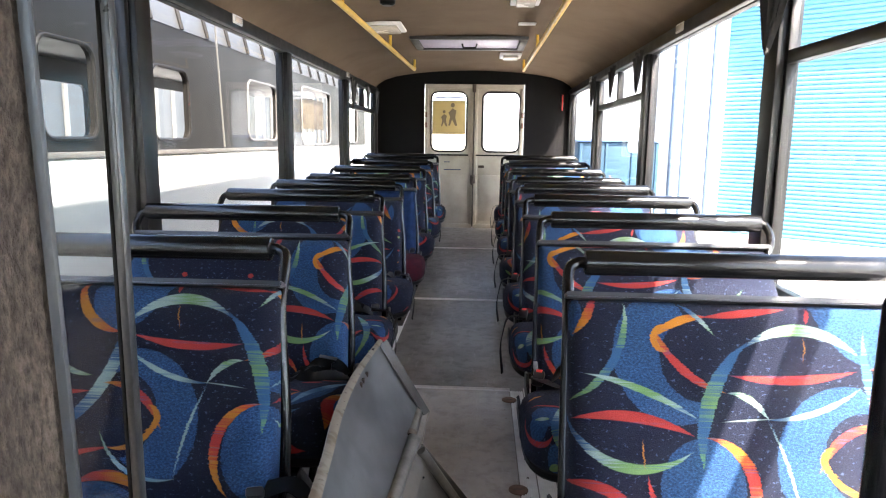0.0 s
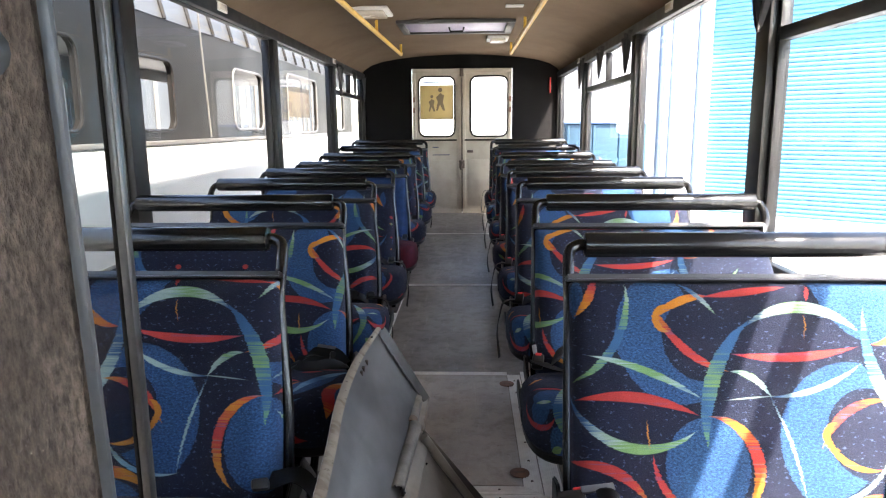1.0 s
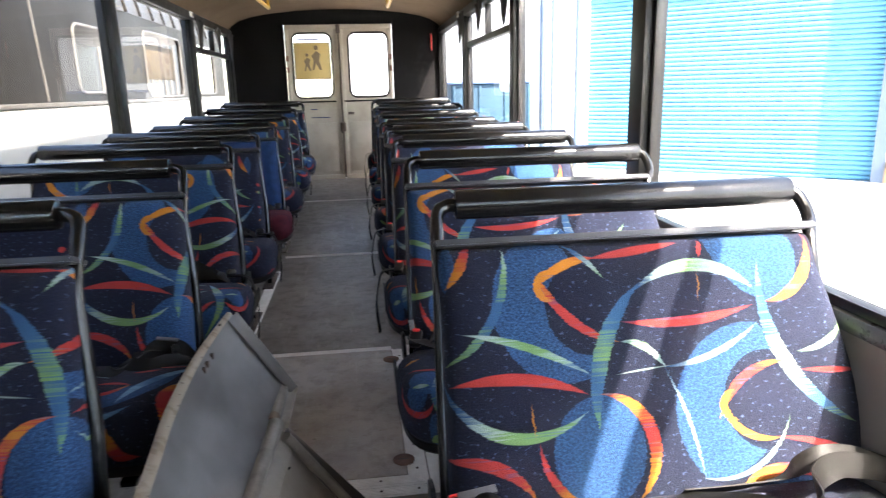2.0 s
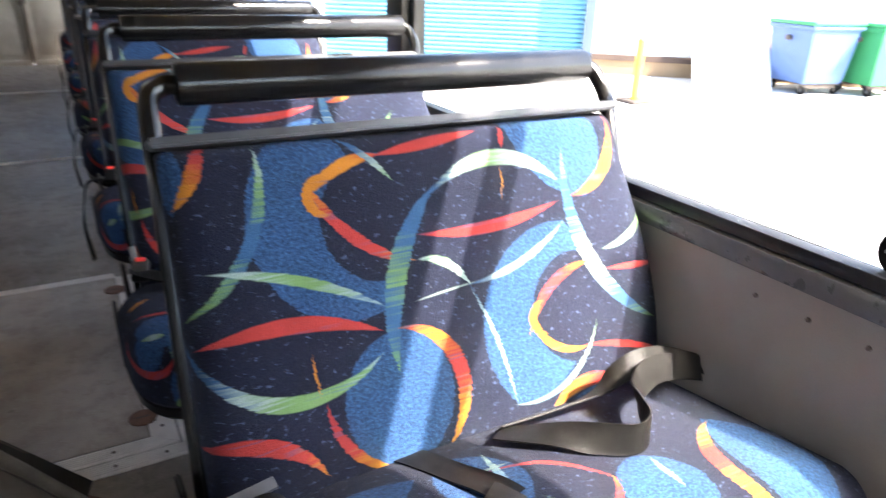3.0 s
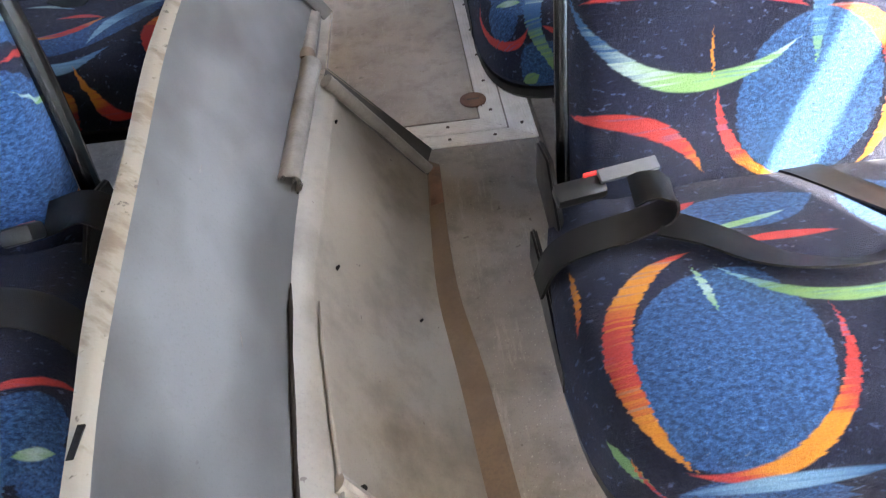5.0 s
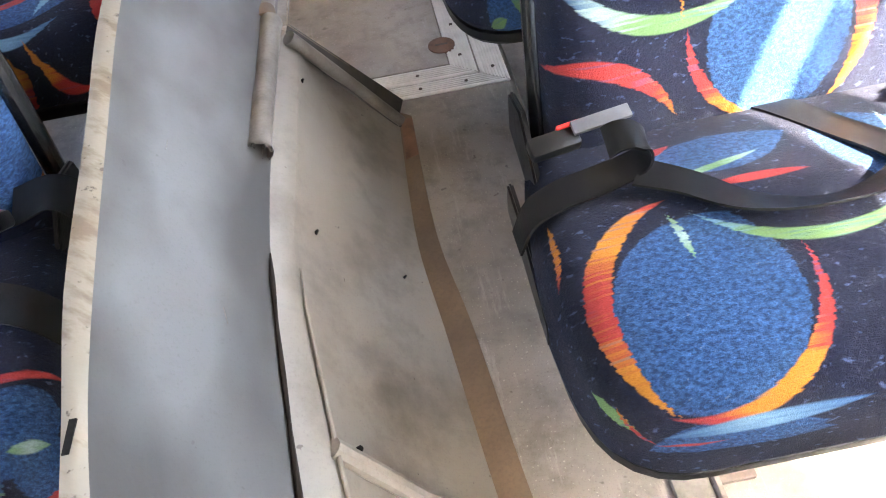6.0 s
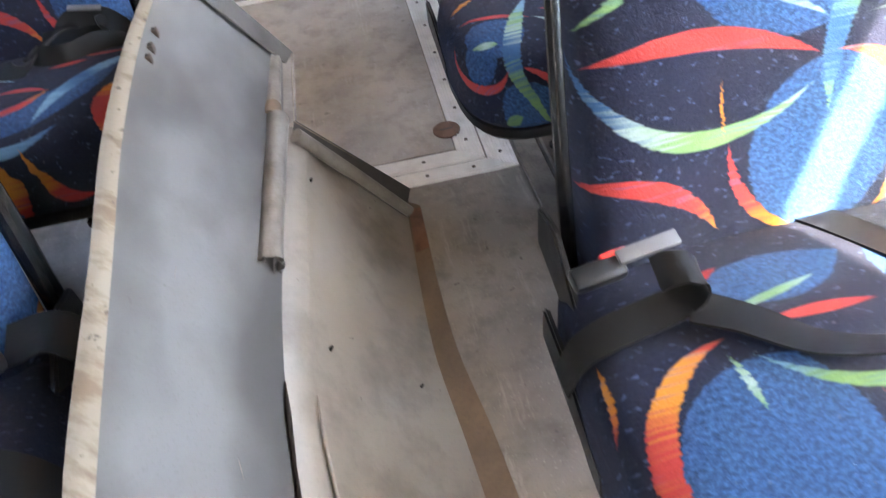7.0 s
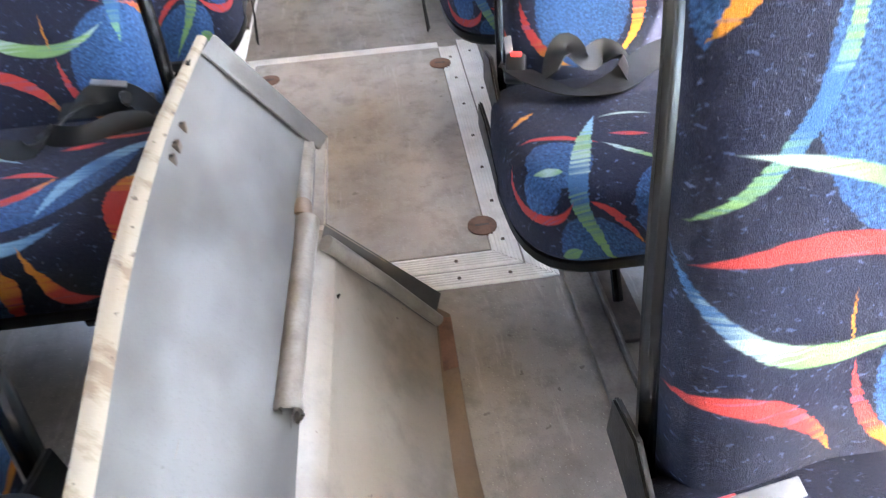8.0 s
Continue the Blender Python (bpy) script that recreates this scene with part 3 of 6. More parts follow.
def ribbon(bm, path, width, normals, thick=0.0015):
    """A flat strap along a path; normals: the way its face looks at each point."""
    n = len(path)
    rings = []
    ribs = [-1 + k / 8 for k in range(17)]          # woven ribs along the strap
    section = [(a, 1.0 if k % 2 == 0 else 0.7) for k, a in enumerate(ribs)] + [(a, -1.0 if k % 2 == 0 else -0.7) for k, a in enumerate(ribs)][::-1]
    for i in range(n):
        q = Vector(path[i])
        d = (Vector(path[min(i + 1, n - 1)]) - Vector(path[max(i - 1, 0)])).normalized()
        nn = Vector(normals[i]) if isinstance(normals, list) else Vector(normals)
        nn = (nn - d * nn.dot(d)).normalized()
        s = d.cross(nn) * width / 2
        rings.append([bm.verts.new(q + s * a + nn * thick * b) for a, b in section])
    ns = len(section)
    for a, b in zip(rings, rings[1:]):
        for k in range(ns):
            bm.faces.new((a[k], a[(k + 1) % ns], b[(k + 1) % ns], b[k]))
    bm.faces.new(rings[0][::-1]), bm.faces.new(rings[-1])
    return bm


def rounded_outline(corners, steps=5):
    """corners: (x, y, radius) in turn; an outline with arcs at the corners."""
    out = []
    n = len(corners)
    for i, (x, y, r) in enumerate(corners):
        p = Vector((x, y))
        a, b = (Vector(corners[i - 1][:2]) - p).normalized(), (Vector(corners[(i + 1) % n][:2]) - p).normalized()
        for k in range(steps + 1):
            t = k / steps
            out.append(p + a * r * (1 - t) ** 2 + b * r * t ** 2)
    return out


def slab(bm, outline, profile, place, flat=lambda a, b: (a, b)):
    """A padded slab: the outline drawn in by each step of the profile (inset, depth), set into space by place(a, b, d)."""
    c = sum(outline, Vector((0, 0))) / len(outline)
    rings, cloth = [], {}
    spread = [profile[-1][0]]          # the cloth laid flat: it runs on over the edge
    for (i1, d1), (i0, d0) in zip(profile[::-1], profile[-2::-1]):
        spread.append(spread[-1] - math.hypot(i1 - i0, d1 - d0))
    for (inset, depth), out in zip(profile, spread[::-1]):
        ring = []
        for q in outline:
            w = q - c
            q2 = c + w * max(0.0, 1 - inset / w.length)
            ring.append(bm.verts.new(place(q2.x, q2.y, depth)))
            q3 = c + w * (1 - out / w.length)
            cloth[ring[-1]] = flat(q3.x, q3.y)
        rings.append(ring)
    n = len(outline)
    for a, b in zip(rings, rings[1:]):
        for k in range(n):
            bm.faces.new((a[k], a[(k + 1) % n], b[(k + 1) % n], b[k]))
    for ring, d in ((rings[0], profile[0][1]), (rings[-1], profile[-1][1])):
        mid = bm.verts.new(place(c.x, c.y, d))
        cloth[mid] = flat(c.x, c.y)
        for k in range(n):
            bm.faces.new((ring[k], ring[(k + 1) % n], mid))
    layer = bm.loops.layers.uv.new("cloth")
    for fc in bm.faces:
        for lp in fc.loops:
            lp[layer].uv = cloth[lp.vert]
    return bm


def prism(bm, outline, axis, lo, hi):
    """An outline pushed along one axis."""
    def at(q, d):
        return {"x": (d, q[0], q[1]), "y": (q[0], d, q[1]), "z": (q[0], q[1], d)}[axis]
    a, b = [bm.verts.new(at(q, lo)) for q in outline], [bm.verts.new(at(q, hi)) for q in outline]
    n = len(a)
    for k in range(n):
        bm.faces.new((a[k], a[(k + 1) % n], b[(k + 1) % n], b[k]))
    bm.faces.new(a[::-1]), bm.faces.new(b)
    return bm


# ---- the coach: floor, walls, ceiling ----
HALF, FRONT, REAR = 1.15, -2.7, 6.36
SILL, HEAD = 0.68, 1.755
GLASS_X = HALF + 0.025

RAMP_Y, RAMP = 3.0, 0.048      # the floor climbs gently over the rear axle


def floor_z(y):
    return max(0.0, (y - RAMP_Y) * RAMP)


fbm = prism(bmesh.new(), [(FRONT - 0.05, -0.06), (FRONT - 0.05, 0.0), (RAMP_Y, 0.0), (REAR + 0.05, floor_z(REAR + 0.05)), (REAR + 0.05, -0.06)], "x", -1.2, 1.2)
floor = link("floor", fbm, FLOORING, smooth=0)
tagged(floor, "worn grey speckled safety flooring of a coach", "floor", kind="structure")

POSTS = ((-2.7, -2.5), (-1.60, -1.44), (0.83, 0.94), (2.69, 2.80), (4.54, 4.66), (6.28, 6.36))


def side_wall(name, s):
    bm = bmesh.new()
    a, b = sorted((s * HALF, s * (HALF + 0.05)))
    box(bm, a, b, FRONT, REAR, 0.0, SILL)
    box(bm, a, b, FRONT, REAR, HEAD, 1.84)
    w = link(name, bm, GREY_WALL, smooth=0)
    tagged(w, "dark grey laminate coach side wall below the windows", "wall", kind="structure")
    for y0, y1 in POSTS:
        pa, pb = sorted((s * (HALF - 0.03), s * (HALF + 0.05)))
        part("post", boxes((pa, pb, y0, y1, SILL, HEAD), bevel=0.006), FRAME, w, "black window post")
    ha, hb = sorted((s * (HALF - 0.035), s * HALF))
    part("header_rail", boxes((ha, hb, FRONT, REAR, HEAD - 0.02, 1.80), bevel=0.006), FRAME, w, "black header above the windows")
    sa, sb = sorted((s * (HALF - 0.012), s * (HALF + 0.06)))
    part("sill_rail", boxes((sa, sb, FRONT, REAR, SILL - 0.035, SILL + 0.006), bevel=0.010), LEDGE, w, "grey rubber-edged window ledge")
    for k in range(14):
        y = -1.04 + 0.09 * k if k < 8 else -1.04 + 0.63 + 0.5 * (k - 7)
        part("screw", sweep(bmesh.new(), [(s * (HALF + 0.001), y, 0.606), (s * (HALF - 0.003), y, 0.606)], [0.0045, 0.0035], 8), FOOT, w)
    return w


wall_l, wall_r = side_wall("wall_left", -1), side_wall("wall_right", 1)


def ceiling_mesh():
    prof = [(1.2, 1.80), (1.15, 1.80), (1.11, 1.845), (1.03, 1.895), (0.9, 1.935), (0.7, 1.968), (0.45, 1.992), (0.2, 2.004), (0.0, 2.008)]
    inner = [(-x, z) for x, z in prof] + [(x, z) for x, z in prof[::-1][1:]]
    outer = [(x, z + 0.06) for x, z in inner[::-1]]
    bm = bmesh.new()
    ys = [FRONT, REAR]
    a = [[bm.verts.new((x, y, z)) for x, z in inner] for y in ys]
    b = [[bm.verts.new((x, y, z)) for x, z in outer] for y in ys]
    for r in (a, b):
        for k in range(len(inner) - 1):
            bm.faces.new((r[0][k], r[0][k + 1], r[1][k + 1], r[1][k]))
    for k in range(2):
        bm.faces.new(a[k] + b[k])
    bm.faces.new((a[0][0], a[1][0], b[1][-1], b[0][-1]))
    bm.faces.new((a[0][-1], a[1][-1], b[1][0], b[0][0]))
    return bm


tagged(link("ceiling", ceiling_mesh(), HEADLINER), "curved brown-grey felt coach ceiling lining", "ceiling", kind="structure")

# out of view; height chosen for the shadow edge on the parked coach
shadow_roof = prism(bmesh.new(), [(-1.2, 2.07), (1.2, 2.07), (1.2, 2.72), (1.08, 2.80), (-1.08, 2.80), (-1.2, 2.72)], "y", FRONT, REAR)
tagged(link("roof", shadow_roof, BODY_WHITE, smooth=0), "unseen white outer roof, raised to set its shadow on the parked coach", "roof", kind="structure")

# rear wall round the two doors
DOOR_L, DOOR_M, DOOR_R, DOOR_B, DOOR_T = -0.565, 0.018, 0.60, 0.165, 1.85
rear = link("wall_rear", boxes((-1.2, DOOR_L - 0.004, REAR, REAR + 0.05, 0.0, 2.0), (DOOR_R + 0.004, 1.2, REAR, REAR + 0.05, 0.0, 2.0),
                               (DOOR_L - 0.004, DOOR_R + 0.004, REAR, REAR + 0.05, DOOR_T + 0.004, 2.05)), BLACK_CARPET, smooth=0)
tagged(rear, "black carpeted rear wall round the double doors", "wall", kind="structure")
front = link("wall_front", boxes((-1.2, 1.2, FRONT - 0.05, FRONT, 0.0, 1.02), (-1.2, 1.2, FRONT - 0.05, FRONT, 1.80, 2.06),
                                 (-1.2, -1.12, FRONT - 0.05, FRONT, 1.02, 1.80), (1.12, 1.2, FRONT - 0.05, FRONT, 1.02, 1.80)), GREY_WALL, smooth=0)
tagged(front, "plain dark front wall of the coach below the windscreen", "wall", kind="structure")
screen_pane = part("pane", boxes((-1.119, 1.119, FRONT - 0.030, FRONT - 0.024, 1.021, 1.799)), glass("windscreen_glass", (0.95, 0.97, 0.96)), front, "clear windscreen", smooth=0)
screen_pane.visible_shadow = False


def window(name, s, y0, y1, bar=None, divider=None):
    w = thing(name, "large clear coach side window in black rubber", "window", kind="structure")
    a, b = sorted((s * (HALF - 0.004), s * (HALF + 0.032)))
    t = 0.025
    for spec in ((a, b, y0, y1, SILL + 0.006, SILL + 0.03), (a, b, y0, y1, HEAD - t, HEAD), (a, b, y0, y0 + t, SILL + 0.03, HEAD - t), (a, b, y1 - t, y1, SILL + 0.03, HEAD - t)):
        part("window_frame", boxes(spec, bevel=0.004), FRAME, w)
    g = s * GLASS_X
    ga, gb = sorted((g, g + s * 0.005))
    spans = [(y0 + t, y1 - t, SILL + 0.03, HEAD - t)]
    if bar:
        ba, bb = sorted((s * (HALF - 0.006), s * (HALF + 0.045)))
        part("transom", boxes((ba, bb, y0 + t, y1 - t, bar - 0.022, bar + 0.022), bevel=0.004), FRAME, w, "black transom below the hopper panes")
        spans = [(y0 + t, y1 - t, SILL + 0.03, bar - 0.022)]
        if divider:
            part("divider", boxes((ba, bb, divider - 0.012, divider + 0.012, bar + 0.022, HEAD - t), bevel=0.003), FRAME, w)
            spans += [(y0 + t, divider - 0.012, bar + 0.022, HEAD - t), (divider + 0.012, y1 - t, bar + 0.022, HEAD - t)]
        else:
            spans += [(y0 + t, y1 - t, bar + 0.022, HEAD - t)]
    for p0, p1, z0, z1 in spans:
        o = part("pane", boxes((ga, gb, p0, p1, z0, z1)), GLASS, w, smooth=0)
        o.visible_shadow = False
    return w


window("window_1", 1, -1.44, 0.83, 1.49, -0.17)
window("window_2", 1, 0.94, 2.69)
window("window_3", 1, 2.80, 4.54, 1.50, 3.7)
window("window_4", 1, 4.66, 6.28)
window("window_5", -1, -1.44, 0.83)
window("window_6", -1, 0.94, 2.69)
window("window_7", -1, 2.80, 4.54)
window("window_8", -1, 4.66, 6.28, 1.52, 5.55)
part("infill_panel", boxes((HALF, HALF + 0.05, -2.5, -1.60, SILL, HEAD)), GREY_WALL, wall_r, "plain grey infill panel", smooth=0)
window("window_9", -1, -2.5, -1.60)


sticker = thing("window_sticker", "round black and white sticker on the window glass", "sticker", m=pose(GLASS_X - 0.0012, -0.588, 0.740))
part("disc", sweep(bmesh.new(), [(0, 0, 0), (0.001, 0, 0)], 0.036, 32), RUBBER, sticker)
for y0, y1, z0, z1 in ((-0.012, 0.010, -0.020, 0.012), (0.012, 0.026, -0.006, -0.002), (-0.004, 0.006, 0.014, 0.024)):
    part("print", boxes((-0.0012, -0.0002, y0, y1, z0, z1), bevel=0.0003), WHITE, sticker, "white printed shape", smooth=0)


# ---- seats ----
def lean(x, h, d):
    """Seat back space: x across, h up the back from the crease, d out of its face towards the sitter."""
    z = 0.33 + h * 0.938
    return (x, -0.418 + 0.37 * z - d * 0.938, z + d * 0.347)


def seat(side, y, shift=(0.5, 0.5, 1.0), first=False, cloth=SEAT_CLOTH, cshift=None, back_cloth=BACK_CLOTH):
    """A double coach seat that faces the front. side: 1 by the right wall, -1 by the left."""
    x = 0.745 if side > 0 else -0.762
    s = thing("coach_seat", "double coach seat in navy moquette with bright curved stripes", "seat", "rows of coach seats", m=pose(x, y, floor_z(y - 0.35)))
    a, w = -side, side            # towards the aisle, towards the wall
    e = 0.0 if side > 0 else 0.018       # the left seats stand out further into the aisle at the foot
    # backrest
    ol = rounded_outline([(a * (0.425 + e), 0.0, 0.05), (w * 0.385, 0.0, 0.05), (w * 0.422, 0.22, 0.12), (w * 0.345, 0.555, 0.02), (a * 0.420, 0.555, 0.012)])

    def padded(p, q, d):
        """The back's face swells forward in a bolster along the aisle side."""
        t = max(0.0, min(1.0, (a * p - 0.22) / 0.19))
        fade = max(0.0, min(1.0, (0.56 - q) / 0.14)) * max(0.0, min(1.0, q / 0.08))
        return lean(p, q, d + 0.042 * t * t * (3 - 2 * t) * fade * max(0.0, min(1.0, (d + 0.06) / 0.05)))
    back = part("backrest", slab(bmesh.new(), ol, [(0.02, -0.06), (0.0, -0.055), (0.0, -0.036), (0.004, -0.021), (0.012, -0.010), (0.024, -0.003), (0.042, 0.002), (0.07, 0.004), (0.11, 0.005), (0.16, 0.0055), (0.2, 0.006)], padded, lambda p, q: (p, 0.33 + 0.938 * q)), back_cloth, s)
    back.color = (*shift, 1)
    shell = rounded_outline([(a * 0.415, 0.0, 0.05), (w * 0.38, 0.0, 0.05), (w * 0.415, 0.22, 0.12), (w * 0.34, 0.555, 0.02), (a * 0.41, 0.555, 0.012)])
    part("back_shell", slab(bmesh.new(), shell, [(0.01, -0.072), (0.0, -0.070), (0.0, -0.061), (0.01, -0.0605)], lean), PLASTIC, s, "black moulded seat shell")
    tb = bmesh.new()
    xs = sorted((a * 0.424, w * 0.350))
    vs = [tb.verts.new(lean(xx, hh, dd)) for xx in xs for hh in (0.556, 0.570) for dd in (-0.066, 0.005)]
    for q in ((0, 1, 3, 2), (4, 6, 7, 5), (0, 4, 5, 1), (2, 3, 7, 6), (0, 2, 6, 4), (1, 5, 7, 3)):
        tb.faces.new([vs[i] for i in q])
    bmesh.ops.bevel(tb, geom=tb.edges[:], offset=0.003, segments=2, affect="EDGES")
    part("top_trim", tb, SEAT_TRIM, s, "black plastic strip along the top")
    # tubular hoop and padded grab rail
    rz = 0.913 if first is True else 0.924      # height of the grab rail
    path = [(a * (0.428 + e), -0.29, 0.20), (a * (0.428 + e), -0.262 + e * 2, 0.30), (a * (0.423 + e), -0.17 + e, 0.55), (a * 0.416, -0.092, 0.78), (a * 0.414, -0.048, rz - 0.058), (a * 0.407, -0.012, rz - 0.013), (a * 0.385, 0.0, rz),
            (w * 0.352, 0.0, rz), (w * 0.371, -0.012, rz - 0.013), (w * 0.374, -0.050, rz - 0.058), (w * 0.346, -0.108, 0.78), (w * 0.340, -0.290, 0.30)]
    part("hoop", sweep(bmesh.new(), smooth_path(path[:7], 4) + smooth_path(path[7:], 4), 0.0138, 12), TUBE, s, "black steel tube frame")
    r = 0.030
    pad = [(a * 0.372, 0, rz), (a * 0.370, 0, rz), (a * 0.362, 0, rz), (w * 0.342, 0, rz), (w * 0.350, 0, rz), (w * 0.352, 0, rz)]
    part("grab_rail", sweep(bmesh.new(), pad, [r * 0.7, r * 0.93, r, r, r * 0.93, r * 0.7], 20), VINYL, s, "shiny black padded grab rail")
    # cushion
    oc = rounded_outline([(a * (0.455 + e), -0.255, 0.04), (w * 0.385, -0.255, 0.03), (w * 0.385, -0.675, 0.05), (a * (0.478 + e * 2), -0.678, 0.11), (a * (0.494 + e * 2), -0.46, 0.06)], 7)

    def sag(p, q, d):
        return (p, q, d - 0.062 * max(0.0, min(1.0, (q + 0.45) / 0.19)) - 0.012 * max(0.0, (-0.60 - q) / 0.08))
    cush = part("cushion", slab(bmesh.new(), oc, [(0.03, 0.318), (0.008, 0.32), (0.0, 0.332), (0.0, 0.405), (0.006, 0.428), (0.018, 0.443), (0.04, 0.452), (0.09, 0.456), (0.18, 0.458)], sag), cloth, s)
    cush.color = (*(cshift or shift), 1)
    part("cushion_base", slab(bmesh.new(), oc, [(0.03, 0.290), (0.012, 0.292), (0.006, 0.30), (0.006, 0.315), (0.02, 0.318)], sag), PLASTIC, s, "black seat pan edge")
    # legs: crossed black bars on floor strips
    for lx in (a * (0.24 if side > 0 else 0.36), w * 0.30):
        part("leg", sweep(bmesh.new(), [(lx, -0.60, 0.245), (lx, -0.36, 0.012)], 0.016, 8, squash=0.6), TUBE, s)
        part("leg", sweep(bmesh.new(), [(lx, -0.30, 0.245), (lx, -0.50, 0.012)], 0.016, 8, squash=0.6), TUBE, s)
        part("seat_bearer", boxes((lx - 0.018, lx + 0.018, -0.64, -0.26, 0.235, 0.262 - 0.012), bevel=0.003), TUBE, s)
        part("foot_plate", boxes((lx - 0.032, lx + 0.032, -0.60, -0.26, 0.0, 0.012), bevel=0.003), FOOT, s, "dirty steel floor fixing plate")
    part("cross_bar", boxes((min(a * 0.42, w * 0.36), max(a * 0.42, w * 0.36), -0.36, -0.33, 0.25, 0.282), bevel=0.004), TUBE, s)
    for (x0, x1), prof in (((0.452 + e, 0.461 + e), [(-0.20, 0.37), (-0.20, 0.43), (-0.26, 0.445), (-0.345, 0.40), (-0.345, 0.35)]),
                           ((0.484 + e * 2, 0.492 + e * 2), [(-0.325, 0.345), (-0.325, 0.395), (-0.40, 0.395), (-0.515, 0.365), (-0.525, 0.335)])):
        pb = prism(bmesh.new(), prof, "x", min(a * x0, a * x1), max(a * x0, a * x1))
        bmesh.ops.bevel(pb, geom=pb.edges[:], offset=0.003, segments=2, affect="EDGES")
        part("side_plate", pb, PLASTIC, s, "black moulded side plate")
    belts(s, a, w, first)
    return s


def strap(name, s, points, normals=None, width=0.047, steps=6, label="black seat belt webbing"):
    path = smooth_path(points, steps)
    if normals:
        nn = smooth_path(normals, steps)
        nn = [q.normalized() for q in nn]
    else:
        nn = Vector((0.05, -0.2, 1))
    return part(name, ribbon(bmesh.new(), path, width, nn, 0.0013), WEB, s, label)


def buckle(s, at, turn, a):
    m = Matrix.Translation(at) @ turn
    bm = box(bmesh.new(), -0.030, 0.022, -0.018, 0.018, -0.011, 0.011, 0.006)
    bmesh.ops.transform(bm, matrix=m, verts=bm.verts)
    body = part("buckle", bm, PLASTIC, s, "black seat belt buckle")
    bm = box(bmesh.new(), 0.012, 0.0235, -0.010, 0.010, -0.0085, 0.0118, 0.002)
    bmesh.ops.transform(bm, matrix=m, verts=bm.verts)
    part("release_button", bm, RED, body, "red release button")
    return m


def belts(s, a, w, first):
    if first is True:
        # one belt runs from the crease over the cushion and back to the aisle side
        strap("belt_strap", s, [(-0.150, -0.262, 0.385), (-0.146, -0.29, 0.406), (-0.134, -0.335, 0.422), (-0.120, -0.39, 0.441), (-0.108, -0.44, 0.460), (-0.100, -0.478, 0.468)],
              [(0.1, -0.55, 0.8), (0.05, -0.1, 0.95), (0, 0.25, 1), (0, 0.25, 1), (0, 0.1, 1), (0, 0, 1)], width=0.045)
        strap("belt_strap", s, [(-0.100, -0.474, 0.476), (-0.145, -0.496, 0.480), (-0.20, -0.506, 0.478), (-0.25, -0.500, 0.476), (-0.295, -0.482, 0.475), (-0.335, -0.445, 0.473), (-0.372, -0.418, 0.470)],
              [(0.2, 0.1, 1), (0.1, 0.5, 0.8), (0, 0.65, 0.7), (0, 0.55, 0.8), (0, 0.4, 0.9), (0, 0.25, 0.95), (0, 0.1, 1)], width=0.044, steps=8)
        clasp = Matrix.Translation((-0.391, -0.350, 0.489)) @ pose(0, 0, 0, 20, -4, 7)
        bm = box(bmesh.new(), -0.083, -0.026, -0.017, 0.008, -0.022, -0.003, 0.005, clasp)
        body = part("buckle", bm, PLASTIC, s, "black seat belt buckle")
        part("release_button", box(bmesh.new(), -0.048, -0.020, 0.0050, 0.0100, -0.012, -0.0005, 0.0015, clasp), RED, body, "red release button")
        bm = box(bmesh.new(), -0.033, 0.033, -0.008, 0.008, -0.003, 0.003, 0.0012)
        bmesh.ops.transform(bm, matrix=clasp, verts=bm.verts)
        part("belt_tongue", bm, STEEL, s, "steel belt tongue")
        # the webbing folds over beside the buckle and drops over the cushion's edge
        part("webbing_fold", ribbon(bmesh.new(), smooth_path([(-0.398, -0.386, 0.488), (-0.386, -0.389, 0.497), (-0.370, -0.393, 0.498), (-0.358, -0.398, 0.487), (-0.370, -0.406, 0.472), (-0.41, -0.414, 0.465), (-0.455, -0.421, 0.460), (-0.488, -0.428, 0.446), (-0.503, -0.431, 0.408)], 8), 0.037,
                                    [q.normalized() for q in smooth_path([(-0.3, -0.3, 1), (0.1, -0.3, 1), (0.6, -0.25, 0.75), (1, -0.2, 0), (0.5, 0.0, -0.85), (0, 0.1, -1), (0.15, 0.1, -1), (0.7, 0, -0.7), (1, 0, -0.1)], 8)], 0.0016), WEB, s, "fold of black webbing")
        # the second belt lies in a loop by the wall
        strap("belt_strap", s, [(-0.012, -0.318, 0.428), (0.05, -0.325, 0.432), (0.11, -0.330, 0.438), (0.165, -0.335, 0.450), (0.195, -0.342, 0.478), (0.235, -0.348, 0.496), (0.30, -0.345, 0.485), (0.385, -0.35, 0.45)],
              [(0, 0.75, 0.65), (0, 0.75, 0.65), (0, 0.7, 0.7), (-0.3, 0.5, 0.8), (-0.6, -0.2, 0.7), (-0.2, -0.6, 0.7), (0.2, -0.6, 0.7), (0.3, -0.6, 0.7)], width=0.038)
        strap("belt_strap", s, [(-0.022, -0.330, 0.432), (0.03, -0.395, 0.458), (0.07, -0.440, 0.468), (0.115, -0.472, 0.474), (0.150, -0.460, 0.478), (0.166, -0.425, 0.480), (0.185, -0.395, 0.484), (0.24, -0.372, 0.490), (0.31, -0.365, 0.475), (0.375, -0.36, 0.45)],
              [(0.1, 0.2, 1), (0.1, -0.4, 0.9), (0.1, -0.85, 0.5), (0.3, -0.9, 0.25), (0.95, -0.4, 0.1), (1, -0.1, 0.15), (0.6, -0.6, 0.4), (0, -0.8, 0.6), (0.2, -0.8, 0.6), (0.5, -0.7, 0.3)], width=0.044)
        return
    j = random.uniform
